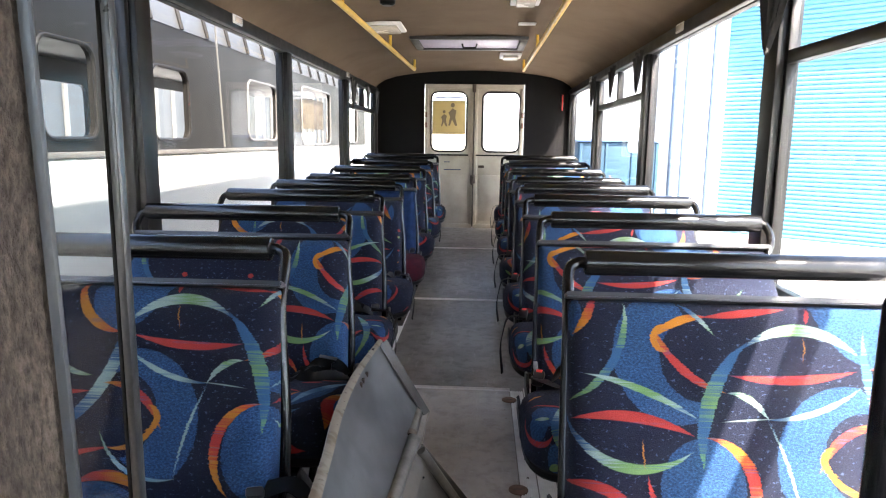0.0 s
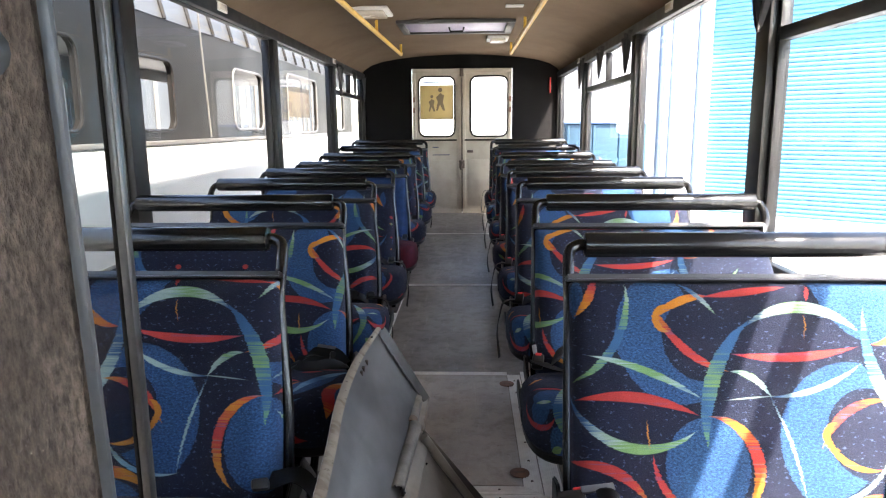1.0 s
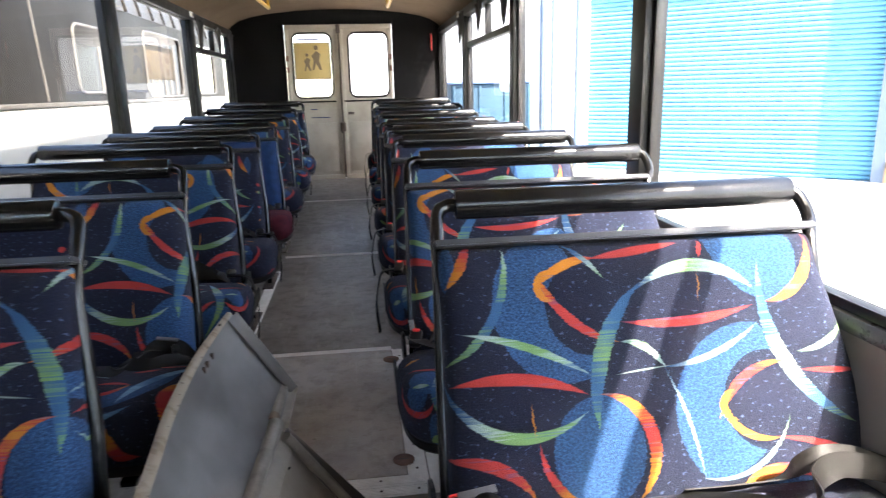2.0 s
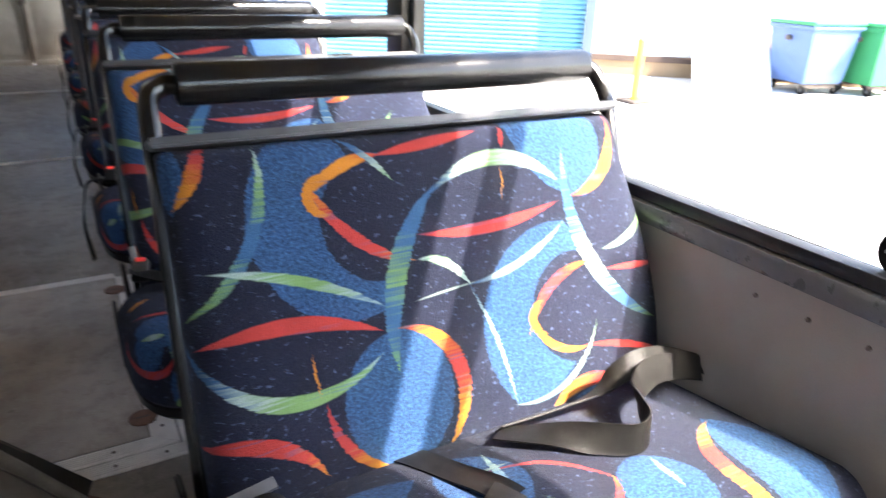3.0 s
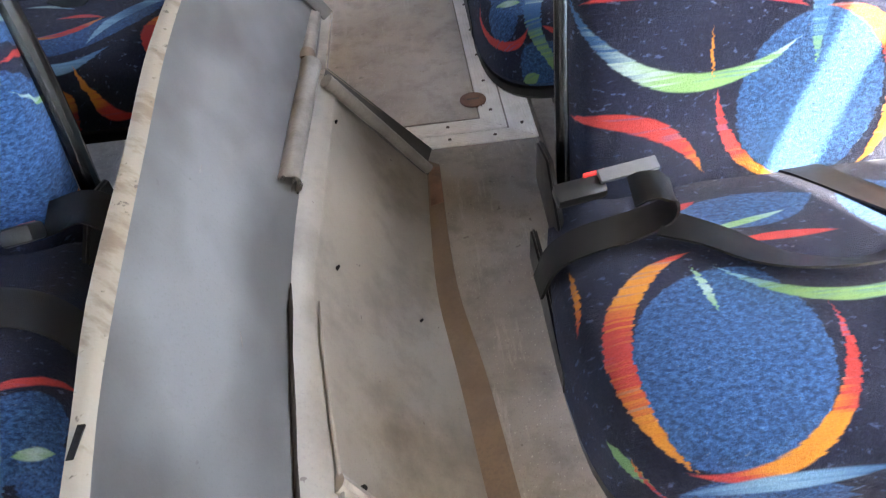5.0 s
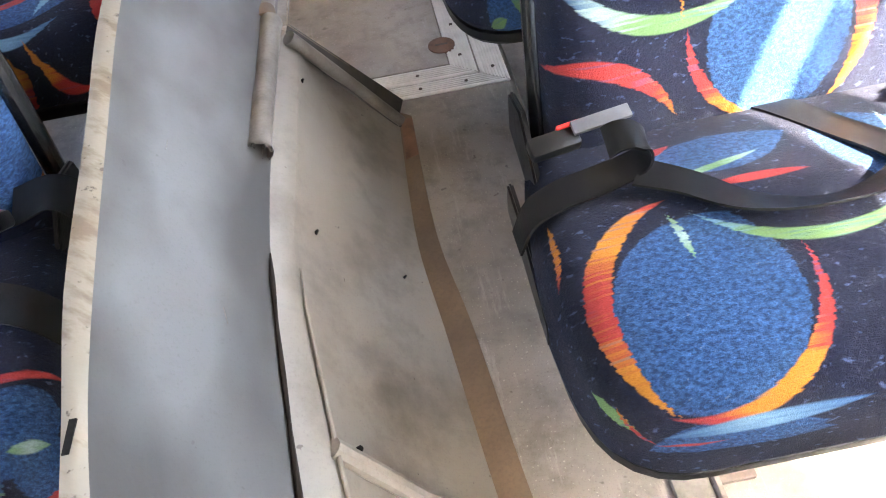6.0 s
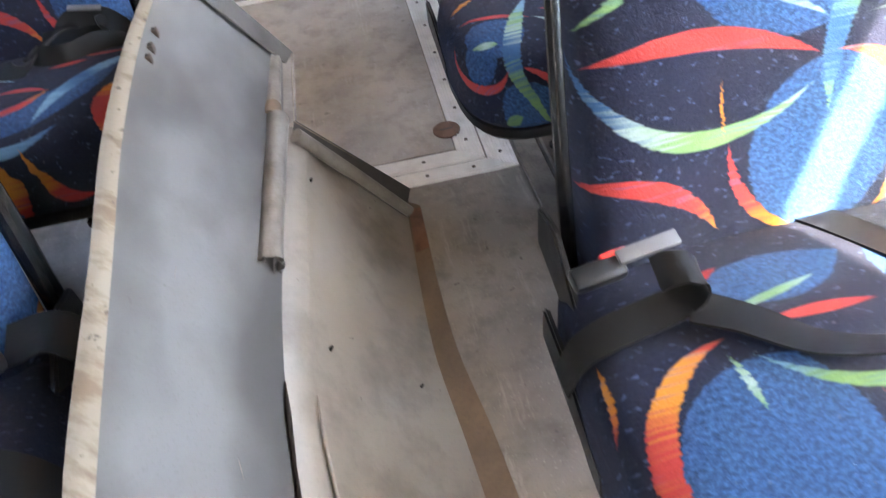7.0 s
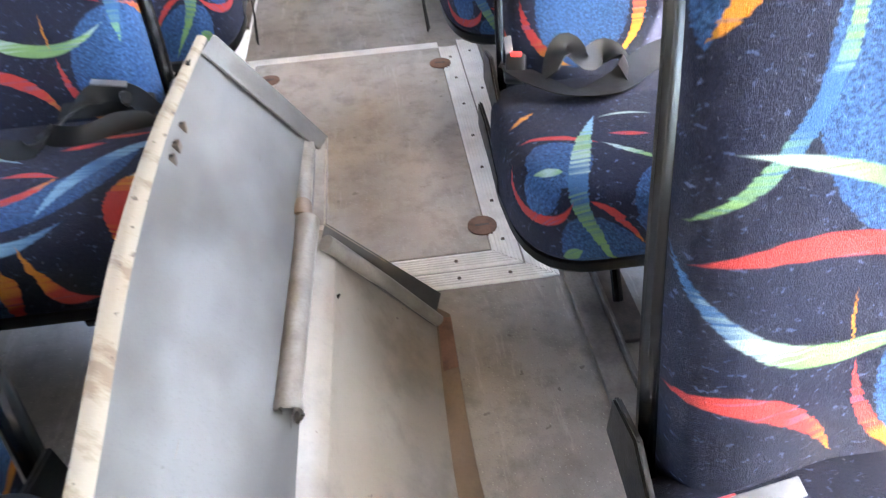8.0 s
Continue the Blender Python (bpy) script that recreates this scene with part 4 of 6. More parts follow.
    buckle(s, (a * 0.425, -0.325, 0.455), pose(0, 0, 0, 0, 35 * a, 90 + 15 * a), a)
    if first == "over":
        strap("belt_strap", s, [(0.47, -0.375, 0.450), (0.43, -0.345, 0.474), (0.375, -0.34, 0.478), (0.335, -0.395, 0.466), (0.305, -0.475, 0.466), (0.25, -0.46, 0.468)],
              [(0, -0.3, 0.9), (0, -0.9, 0.4), (-0.2, -0.9, 0.4), (-0.7, -0.3, 0.6), (-0.3, -0.6, 0.7), (0.2, -0.2, 1)], width=0.034)
        strap("belt_strap", s, [(0.475, -0.38, 0.445), (0.425, -0.42, 0.464), (0.388, -0.455, 0.468), (0.345, -0.455, 0.472), (0.312, -0.43, 0.468)],
              [(0, -0.2, 1), (0.7, -0.5, 0.5), (0.5, -0.8, 0.3), (-0.3, -0.8, 0.5), (-0.6, 0.2, 0.8)], width=0.034)
        strap("belt_end", s, [(0.45, -0.30, 0.43), (0.41, -0.32, 0.448), (0.36, -0.335, 0.45), (0.30, -0.33, 0.446)],
              [(0, -0.6, 0.8), (0, -0.7, 0.7), (0, -0.5, 0.9), (0, -0.3, 1)], width=0.036)
        tb = box(bmesh.new(), -0.030, 0.030, -0.006, 0.006, -0.002, 0.002, 0.001)
        bmesh.ops.transform(tb, matrix=Matrix.Translation((0.40, -0.335, 0.492)) @ pose(0, 0, 0, 20, 6, -8), verts=tb.verts)
        part("belt_tongue", tb, STEEL, s, "steel belt tongue")
        return
    if first == "droop":
        strap("belt_strap", s, [(-0.427, -0.295, 0.432), (-0.425, -0.340, 0.455), (-0.40, -0.405, 0.466), (-0.355, -0.455, 0.468), (-0.287, -0.440, 0.469), (-0.22, -0.380, 0.468), (-0.15, -0.315, 0.45), (-0.08, -0.28, 0.43)],
              [(0.2, -0.6, 0.8), (0.2, -0.5, 0.8), (0.1, 0.1, 1), (0, 0.3, 0.9), (0, -0.2, 1), (0, -0.7, 0.7), (0, -0.8, 0.6), (0, -0.6, 0.8)], width=0.046)
        strap("belt_strap", s, [(-0.385, -0.40, 0.470), (-0.362, -0.35, 0.478), (-0.335, -0.320, 0.484), (-0.312, -0.36, 0.474), (-0.278, -0.345, 0.478), (-0.25, -0.385, 0.474), (-0.27, -0.43, 0.476)],
              [(-0.8, -0.3, 0.5), (-0.6, -0.6, 0.5), (0, -0.7, 0.7), (0.4, -0.6, 0.6), (0, -0.8, 0.5), (0.7, -0.5, 0.5), (0.3, -0.8, 0.5)], width=0.042)
        tb = box(bmesh.new(), -0.007, 0.007, -0.002, 0.002, -0.03, 0.03, 0.001)
        bmesh.ops.transform(tb, matrix=Matrix.Translation((-0.432, -0.305, 0.470)) @ pose(0, 0, 0, -18, -4, 10), verts=tb.verts)
        part("belt_tongue", tb, STEEL, s, "steel belt tongue")
        return
    if first is None:
        # the front left seat: one strap lies over the cushion's edge, another hangs in a loop at the crease
        strap("belt_strap", s, [(0.30, -0.46, 0.472), (0.40, -0.455, 0.474), (0.475, -0.460, 0.472), (0.525, -0.478, 0.456), (0.552, -0.492, 0.40), (0.552, -0.50, 0.33)],
              [(0, -0.4, 0.9), (0, -0.4, 0.9), (0, -0.3, 1), (0.5, 0, 1), (1, 0, 0.3), (1, 0, 0)], width=0.042)
        strap("belt_end", s, [(0.43, -0.285, 0.44), (0.50, -0.30, 0.462), (0.545, -0.33, 0.42), (0.555, -0.375, 0.32), (0.55, -0.40, 0.24), (0.555, -0.34, 0.20), (0.55, -0.29, 0.27), (0.50, -0.27, 0.38)],
              [(0, -0.4, 1), (0.5, -0.3, 1), (1, 0, 0.3), (1, 0, 0), (1, 0, 0), (1, 0.3, 0), (1, 0.3, 0), (1, 0.2, 0)], width=0.05, label="black belt loop hanging at the aisle side")
        return
    dx, dy = a * j(-0.03, 0.03), j(-0.02, 0.02)
    strap("belt_strap", s, [(a * 0.41, -0.295, 0.425), (a * 0.37, -0.33, 0.455), (a * 0.30 + dx, -0.375 + dy, 0.468), (a * 0.22 + dx, -0.385 + dy, 0.470), (a * 0.14, -0.345, 0.472), (a * 0.06, -0.285, 0.43)],
          [(a * 0.5, -0.5, 0.7), (0, -0.6, 0.8), (0, -0.75, 0.6), (0, -0.8, 0.6), (0, -0.5, 0.9), (0, -0.3, 1)], width=0.045)
    strap("belt_strap", s, [(a * 0.37, -0.335, 0.452), (a * 0.325, -0.31, 0.470), (a * 0.265, -0.288, 0.488 + dy * 0.5), (a * 0.22 + dx, -0.29, 0.476), (a * 0.185 + dx, -0.33, 0.462), (a * 0.21, -0.37, 0.468), (a * 0.28, -0.375, 0.474)],
          [(0, -1, 0.2), (a * 0.5, -0.8, 0.5), (0, -0.5, 0.8), (-a * 0.6, -0.6, 0.5), (-a * 0.9, -0.5, 0.1), (0, -1, 0.1), (0, -1, 0.3)], width=0.043)
    strap("belt_strap", s, [(a * 0.12, -0.30, 0.44), (a * 0.09, -0.35, 0.472), (a * 0.02 + dx, -0.40 + dy * 2, 0.474), (-a * 0.05, -0.42, 0.472), (-a * 0.10, -0.38, 0.470)],
          [(0, -0.6, 0.8), (0, -0.8, 0.6), (a * 0.3, -0.7, 0.6), (0, -0.4, 0.9), (-a * 0.4, 0, 0.9)], width=0.045)
    if j(0, 1) < 0.55 or first == "hang":
        dx = a * 0.512
        strap("belt_end", s, [(a * 0.42, -0.33, 0.45), (a * 0.49, -0.335, 0.440), (dx, -0.34, 0.38), (dx + a * 0.01, -0.35, 0.30), (dx, -0.36, 0.235 - j(0, 0.05))],
              [(0, 0, 1), (a * 0.5, 0, 1), (a, 0, 0.1), (a, 0.2, 0), (a, 0.3, 0)], width=0.03, label="belt end hanging into the aisle")


PITCH = 0.788
random.seed(4)
for k in range(8):
    for side, y0 in ((1, 0.0), (-1, 0.03)):
        first = True if side == 1 and k == 0 else None if k == 0 else False
        sh = (0.5 + random.uniform(-0.05, 0.05), 0.5 + random.uniform(-0.12, 0.12), 1.0 if side > 0 else 0.0)
        cloth, csh = random.choice((SEAT_CLOTH, SEAT_CLOTH_B, SEAT_CLOTH_B)), None
        if first:
            sh, cloth = (0.5, 0.5, 1.0), SEAT_CLOTH
        elif k == 0:
            sh, cloth, csh = (0.750, 0.44, 0.0), SEAT_CLOTH_B, (0.58, 0.45, 0.0)
        elif k == 1:
            first = "droop" if side > 0 else "over"
            sh, cloth, csh = ((0.636, 0.425, 1.0), SEAT_CLOTH_B, (0.5, 0.5, 1.0)) if side > 0 else ((0.0, 0.5, 1.0), SEAT_CLOTH_C, (0.5, 0.5, 1.0))
        if k == 2:
            first = "hang"
        odd = side < 0 and k == 4          # one re-covered seat
        seat(side, y0 + PITCH * k, sh, first, MAROON if odd else cloth, csh, PLAIN_BLUE if odd else BACK_CLOTH)


# ---- the loose body panel in the aisle ----
def through_points(rows):
    """A smooth line given by (y, x, z) rows in falling y."""
    def at(y):
        k = 0
        while k < len(rows) - 2 and y < rows[k + 1][0]:
            k += 1
        p0, p1, p2, p3 = rows[max(k - 1, 0)], rows[k], rows[k + 1], rows[min(k + 2, len(rows) - 1)]
        t = (y - p1[0]) / (p2[0] - p1[0])
        o = []
        for i in (1, 2):
            m1 = (p2[i] - p0[i]) / (p2[0] - p0[0]) * (p2[0] - p1[0])
            m2 = (p3[i] - p1[i]) / (p3[0] - p1[0]) * (p2[0] - p1[0])
            t2, t3 = t * t, t * t * t
            o.append((2 * t3 - 3 * t2 + 1) * p1[i] + (t3 - 2 * t2 + t) * m1 + (-2 * t3 + 3 * t2) * p2[i] + (t3 - t2) * m2)
        return Vector((o[0], y, o[1]))
    return at


def body_panel():
    p = thing("body_panel", "detached white coach body panel lying tilted in the aisle", "panel")
    outer = through_points([(0.47, -0.195, 0.562), (0.25, -0.230, 0.535), (0.0, -0.232, 0.522), (-0.24, -0.206, 0.520), (-0.47, -0.187, 0.512), (-0.60, -0.163, 0.510), (-0.76, -0.135, 0.508)])
    inner = through_points([(0.47, -0.181, 0.556), (0.25, -0.209, 0.530), (0.0, -0.208, 0.516), (-0.24, -0.184, 0.514), (-0.47, -0.163, 0.506), (-0.60, -0.145, 0.504), (-0.76, -0.111, 0.502)])
    fold = through_points([(0.60, -0.053, 0.263), (0.28, -0.050, 0.293), (-0.10, -0.062, 0.306), (-0.29, -0.062, 0.302), (-0.53, -0.041, 0.298), (-0.76, -0.015, 0.295)])
    seam = through_points([(0.60, -0.03, 0.245), (0.28, -0.022, 0.268), (-0.10, -0.030, 0.276), (-0.29, -0.036, 0.272), (-0.53, -0.006, 0.268), (-0.76, 0.03, 0.262)])
    foot = through_points([(0.34, 0.138, 0.012), (0.05, 0.129, 0.010), (-0.09, 0.130, 0.010), (-0.26, 0.148, 0.010), (-0.55, 0.176, 0.010), (-0.76, 0.204, 0.010)])
    lip = through_points([(0.34, 0.166, 0.022), (0.05, 0.164, 0.020), (-0.09, 0.170, 0.018), (-0.26, 0.194, 0.018), (-0.55, 0.222, 0.018), (-0.76, 0.250, 0.018)])

    def sheet(f0, f1, y0, y1, end, steps=8, thick=0.004, sag=0.0, n=30):
        """A thin sheet between two lines; y0, y1: where each line begins at the far end."""
        bm = bmesh.new()
        rows = []
        for i in range(n + 1):
            A, B = f0(y0 + (end - y0) * i / n), f1(y1 + (end - y1) * i / n)
            nrm = (B - A).cross(Vector((0, 1, 0))).normalized()
            rows.append([[bm.verts.new(A.lerp(B, k / steps) - nrm * (o * thick + sag * 4 * (k / steps) * (1 - k / steps))) for k in range(steps + 1)] for o in (0, 1)])
        for r, q in zip(rows, rows[1:]):
            for o in (0, 1):
                for k in range(steps):
                    bm.faces.new((r[o][k], r[o][k + 1], q[o][k + 1], q[o][k]))
            for k in (0, steps):
                bm.faces.new((r[0][k], r[1][k], q[1][k], q[0][k]))
        for r in (rows[0], rows[-1]):
            for k in range(steps):
                bm.faces.new((r[0][k], r[0][k + 1], r[1][k + 1], r[1][k]))
        return bm

    END = -0.76
    part("upper_sheet", sheet(inner, fold, 0.47, 0.60, END, 8, 0.004, 0.006), PANEL_GREY, p, "grey primed inner face")
    part("lower_sheet", sheet(seam, foot, 0.28, 0.335, END, 10, 0.004, 0.022), PANEL_BEIGE, p, "dirty beige inner face")
    part("seam_step", sheet(fold, seam, 0.285, 0.283, END, 3, 0.006, -0.004), PANEL_BEIGE, p, "rolled step between the two faces")
    part("top_edge", sheet(outer, inner, 0.472, 0.472, END, 3, 0.006, -0.003), PANEL_WHITE, p, "chipped white painted edge")
    part("outer_skin", sheet(lambda y: outer(y) + Vector((0.0, 0, -0.007)), lambda y: fold(y) + Vector((-0.035, 0, -0.03)), 0.472, 0.60, END, 8, 0.003, 0.015), BODY_WHITE, p, "glossy white outer skin")
    part("foot_edge", sheet(foot, lip, 0.335, 0.30, END, 2, 0.004, 0.0), PANEL_BROWN, p, "brown stained bottom lip")
    # end flanges that turn up along the far edge
    A, B, Cc, D = inner(0.47), fold(0.60), fold(0.285) + Vector((0.004, 0, -0.004)), foot(0.335)
    out = Vector((0.9, 0, 0.43))          # away from the sheet, towards the aisle

    def wall_strip(t0, t1, b0, b1):
        """An upturned rim: from its free edge down to the sheet, with a turned thickness."""
        bm = bmesh.new()
        t = Vector((0.004, 0.004, -0.002))
        v = [bm.verts.new(q) for q in (t0, t1, b1, b0, t0 + t, t1 + t, b1 + t, b0 + t)]
        for q in ((0, 1, 2, 3), (7, 6, 5, 4), (0, 4, 5, 1), (1, 5, 6, 2), (2, 6, 7, 3), (3, 7, 4, 0)):
            bm.faces.new([v[i] for i in q])
        return bm
    E0, E1, E2 = A + out * 0.012, B + out * 0.014, fold(0.285) + out * 0.016
    E3 = D + Vector((0.012, 0.01, 0.022))
    part("end_flange", wall_strip(E0, E1, inner(0.428) + out * 0.002, fold(0.548) + out * 0.002), PANEL_MID, p, "grimy grey upturned end rim")
    part("end_flange", wall_strip(E1, E2, fold(0.55) + Vector((-0.012, 0, 0.012)), fold(0.272) + Vector((-0.010, 0, 0.010))), PANEL_GREY2, p, "grimy grey upturned end rim")
    part("end_flange", wall_strip(E2, E3, fold(0.262) + Vector((0.008, 0, -0.004)), foot(0.30) + Vector((-0.004, 0, 0.006))), PANEL_DARK, p, "dark upturned end rim")
    part("rim_edge", sweep(bmesh.new(), [E0, E0.lerp(E1, 0.5), E1, E1.lerp(E2, 0.5), E2, E2.lerp(E3, 0.5)], [0.0015, 0.0016, 0.002, 0.0018, 0.0018, 0.001], 6), PANEL_WHITE, p, "bare pale rim edge")
    # rolled stiffening tubes
    off = Vector((-0.022, 0, 0.022))
    part("stiffener", sweep(bmesh.new(), [fold(0.575) + off, fold(0.45) + off, fold(0.315) + off], 0.016, 14), PANEL_GREY2, p)
    part("stiffener_joint", sweep(bmesh.new(), [fold(0.33) + off, fold(0.31) + off, fold(0.285) + off], [0.0165, 0.0185, 0.0175], 14), PANEL_BROWN, p, "rust-brown bandaged joint")
    off2 = Vector((-0.012, 0, 0.020))
    tube = bmesh.new()
    sweep(tube, [fold(0.28) + off2, fold(0.2) + off2, fold(0.05) + off2, fold(-0.075) + off2, fold(-0.10) + off2 + Vector((0.002, 0, 0.001))], [0.021, 0.0185, 0.018, 0.018, 0.020], 18, caps=False)
    sweep(tube, [fold(-0.099) + off2, fold(0.02) + off2], [0.0165, 0.015], 18, caps=False)
    part("stiffener", tube, PANEL_GREY2, p, "grey rolled tube with a torn open end")
    rag = bmesh.new()
    for k in range(7):
        an = 2 * math.pi * k / 7
        c0 = fold(-0.099) + off2 + Vector((0.018 * math.cos(an), 0, 0.018 * math.sin(an)))
        c1 = c0 + Vector((0.003 * math.cos(an * 3), -0.002 - 0.003 * (k % 3), -0.003 - 0.004 * (k % 2)))
        sweep(rag, [c0, c0.lerp(c1, 0.5) + Vector((0.002, 0, 0)), c1], [0.0028, 0.002, 0.0008], 5)
    # thin dark lines along both sides of the tube
    for o, r, ys in ((Vector((-0.017, 0, 0.010)), 0.0025, (0.20, 0.12, 0.02, -0.06, -0.09)), (Vector((0.008, 0, 0.004)), 0.002, (0.26, 0.15, 0.05, -0.05, -0.12))):
        part("sealant_bead", sweep(bmesh.new(), [fold(y) + off2 + o for y in ys], [r * 0.5, r, r, r, r * 0.4], 6), PANEL_DARK, p, "thin dark line beside the tube")
    part("torn_fibre", rag, PANEL_DARK, p, "torn fibreglass shreds")
    s0, s1 = fold(0.27) + Vector((0.012, 0, -0.008)), foot(0.31)
    nrm = Vector((0.25, -1.6, 0.8)) * 0.014
    part("stiffener", sweep(bmesh.new(), [s0 + nrm * 1.5, s0.lerp(s1, 0.5) + nrm * 0.7, s1 + nrm * 1.1], [0.014, 0.013, 0.012], 14), PANEL_GREY2, p)
    part("groove", sweep(bmesh.new(), [s0 + nrm * 0.4 + Vector((0, -0.016, -0.008)), s0.lerp(s1, 0.5) + nrm * 0.2 + Vector((0, -0.016, -0.008)), s1 + nrm * 0.4 + Vector((0, -0.014, -0.004))], [0.003, 0.006, 0.007], 8), PANEL_DARK, p, "dark grimy groove")
    c0 = fold(0.262) + off2
    part("collar", box(bmesh.new(), c0.x - 0.026, c0.x - 0.012, 0.225, 0.278, c0.z - 0.016, c0.z + 0.008, 0.003), PANEL_GREY2, p, "bent tab beside the tube")
    q0, q1 = seam(-0.555), foot(-0.60)
    part("cross_lip", sweep(bmesh.new(), [q0, q0.lerp(q1, 0.5) + Vector((-0.012, 0, -0.014)), q1 + Vector((0, 0, 0.006))], 0.013, 10), PANEL_BEIGE, p)
    ridge = [seam(y) + Vector((0.006, 0, -0.002)) for y in (-0.29, -0.36, -0.43, -0.5, -0.57, -0.64, -0.72)]
    part("sealant_bead", sweep(bmesh.new(), ridge, [0.001, 0.003, 0.003, 0.004, 0.003, 0.003, 0.002], 8), PANEL_BEIGE, p)
    gap = [fold(y) + Vector((0.001, 0, 0.005)) for y in (-0.285, -0.33, -0.40, -0.47, -0.54, -0.62, -0.72)]
    # bar thicker than the crack, so it takes in the seam's shadow line
    part("dark_seam", sweep(bmesh.new(), gap, [0.0010, 0.0040, 0.0024, 0.0036, 0.0026, 0.0044, 0.0030], 8), SEAM, p, "dark open seam with its shadow line painted in")
    # clip brackets inside the top edge, screws and small holes
    for y, w in ((0.275, 0.006), (0.232, 0.009), (0.203, 0.007)):
        q = inner(y)
        clip = part("clip", box(bmesh.new(), q.x - 0.001, q.x + 0.013, y - w, y + w, q.z - 0.024, q.z - 0.010, 0.0015), CLIP, p, "small rusty clip")
        part("hole", sweep(bmesh.new(), [(q.x + 0.007, y, q.z - 0.0105), (q.x + 0.007, y, q.z - 0.0094)], 0.0028, 10), RUBBER, clip)
    for y, k, r in ((-0.19, 0.15, 0.004), (-0.17, 0.81, 0.0035), (0.15, 0.03, 0.004), (-0.54, 0.18, 0.007)):
        q = seam(y).lerp(foot(y), k) - Vector((0.7, 0, 0.7)) * (0.022 * 4 * k * (1 - k))
        part("stud", sweep(bmesh.new(), [q + Vector((-0.004, 0, -0.004)), q + Vector((0.004, 0.002, 0.004))], [r, r * 0.5], 8), RUBBER, p)
    stain = sheet(lambda y: foot(y) + Vector((0.004, 0, 0.004)), lambda y: lip(y) + Vector((0, 0, 0.003)), 0.30, 0.29, 0.17, 3, 0.002, 0.0, n=6)
    part("rust_stain", stain, RUST, p, "patch of rust on the bottom lip")
    for y in (0.40, -0.61):
        q = outer(y).lerp(inner(y), 0.45)
        part("slot", boxes((q.x - 0.003, q.x + 0.003, y - (0.008 if y > 0 else 0.022), y + 0.008, q.z - 0.002, q.z + 0.0035)), RUBBER, p, smooth=0)
    for y, k, l, a2 in ((-0.20, 0.30, 0.022, -0.2), (-0.42, 0.62, 0.02, 0.5), (0.33, 0.5, 0.014, 0.1)):
        q0 = inner(y).lerp(fold(y), k) + Vector((0.0065, 0, 0.004))
        q1 = inner(y - l).lerp(fold(y - l), min(0.95, k + a2 * l * 2)) + Vector((0.0065, 0, 0.004))
        part("scratch", sweep(bmesh.new(), [q0, q0.lerp(q1, 0.5), q1], [0.0003, 0.0006, 0.0003], 5), PANEL_GREY2, p, "pale scratch in the primer")
    # the trade name on the outer skin, as plain strokes
    for k, (y, h, mt) in enumerate(((0.30, 0.10, NAVY), (0.22, 0.07, NAVY), (0.15, 0.10, NAVY), (0.08, 0.10, NAVY), (0.0, 0.09, NAVY), (-0.10, 0.10, TEAL), (-0.20, 0.07, TEAL))):
        f0, f1 = outer(y) + Vector((0, 0, -0.007)), fold(y) + Vector((-0.035, 0, -0.03))
        nr = (f1 - f0).cross(Vector((0, 1, 0))).normalized()
        pts = [f0.lerp(f1, 0.35 + h * 2 * t) - nr * (0.004 + 0.015 * 4 * (0.35 + h * 2 * t) * (0.65 - h * 2 * t)) + Vector((0, 0.02 * math.sin(t * 5 + k), 0)) for t in (0, 0.25, 0.5, 0.75, 1.0)]
        part("letter_stroke", sweep(bmesh.new(), pts, [0.003, 0.006, 0.007, 0.006, 0.003], 8), mt, p, "lettering stroke as a plain bar")
    return p


body_panel()


# ---- floor fittings ----
def reeded(name, x0, x1, y0, y1, along, mat, parent, h=0.005, mitre=0.0):
    """A metal strip with fine ridges along its length."""
    bm = bmesh.new()
    wide = (x1 - x0) if along == "y" else (y1 - y0)
    n = max(3, int(wide / 0.009))
    prof = [(0.0, 0.0), (0.0, h * 0.6), (0.004, h)]
    for k in range(n):
        c = 0.006 + (wide - 0.012) * (k + 0.5) / n
        g = (wide - 0.012) / n * 0.32
        prof += [(c - g, h), (c - g * 0.7, h * 0.35), (c + g * 0.7, h * 0.35), (c + g, h)]
    prof += [(wide - 0.004, h), (wide, h * 0.6), (wide, 0.0)]
    if along == "y":
        prism(bm, [(x0 + q, z) for q, z in prof], "y", y0, y1)
    else:
        prism(bm, [(y0 + q, z) for q, z in prof], "x", x0, x1)
    for v in bm.verts if mitre else ():      # slanting joint at the near right corner
        if along == "y" and v.co.y < y0 + 1e-4:
            v.co.y += mitre * (x1 - v.co.x) / (x1 - x0)
        elif along == "x" and v.co.x > x1 - 1e-4:
            v.co.x -= mitre * (v.co.y - y0) / (y1 - y0)
    return part(name, bm, mat, parent, smooth=0)


def screw_row(parent, x, ys, z=0.0052):
    for y in ys:
        part("screw", sweep(bmesh.new(), [(x, y, z - 0.002), (x, y, z + 0.0008)], 0.0045, 8), FOOT, parent)


hatch = thing("floor_hatch", "grey vinyl floor hatch framed in ridged aluminium", "hatch")
part("lid", boxes((-0.318, 0.280, 0.492, 1.496, 0.0, 0.004)), LID, hatch, "scuffed grey vinyl lid", smooth=0)
reeded("frame_strip", 0.284, 0.344, 0.441, 1.50, "y", ALUMINIUM, hatch, mitre=0.048)
reeded("frame_strip", 0.349, 0.412, 0.389, 1.54, "y", ALUMINIUM, hatch, mitre=0.048)
reeded("frame_strip", -0.318, 0.342, 0.440, 0.488, "x", ALUMINIUM, hatch, mitre=0.060)
reeded("frame_strip", -0.318, 0.410, 0.388, 0.435, "x", ALUMINIUM, hatch, mitre=0.063)
reeded("frame_strip", -0.352, 0.283, 1.500, 1.538, "x", ALUMINIUM, hatch)
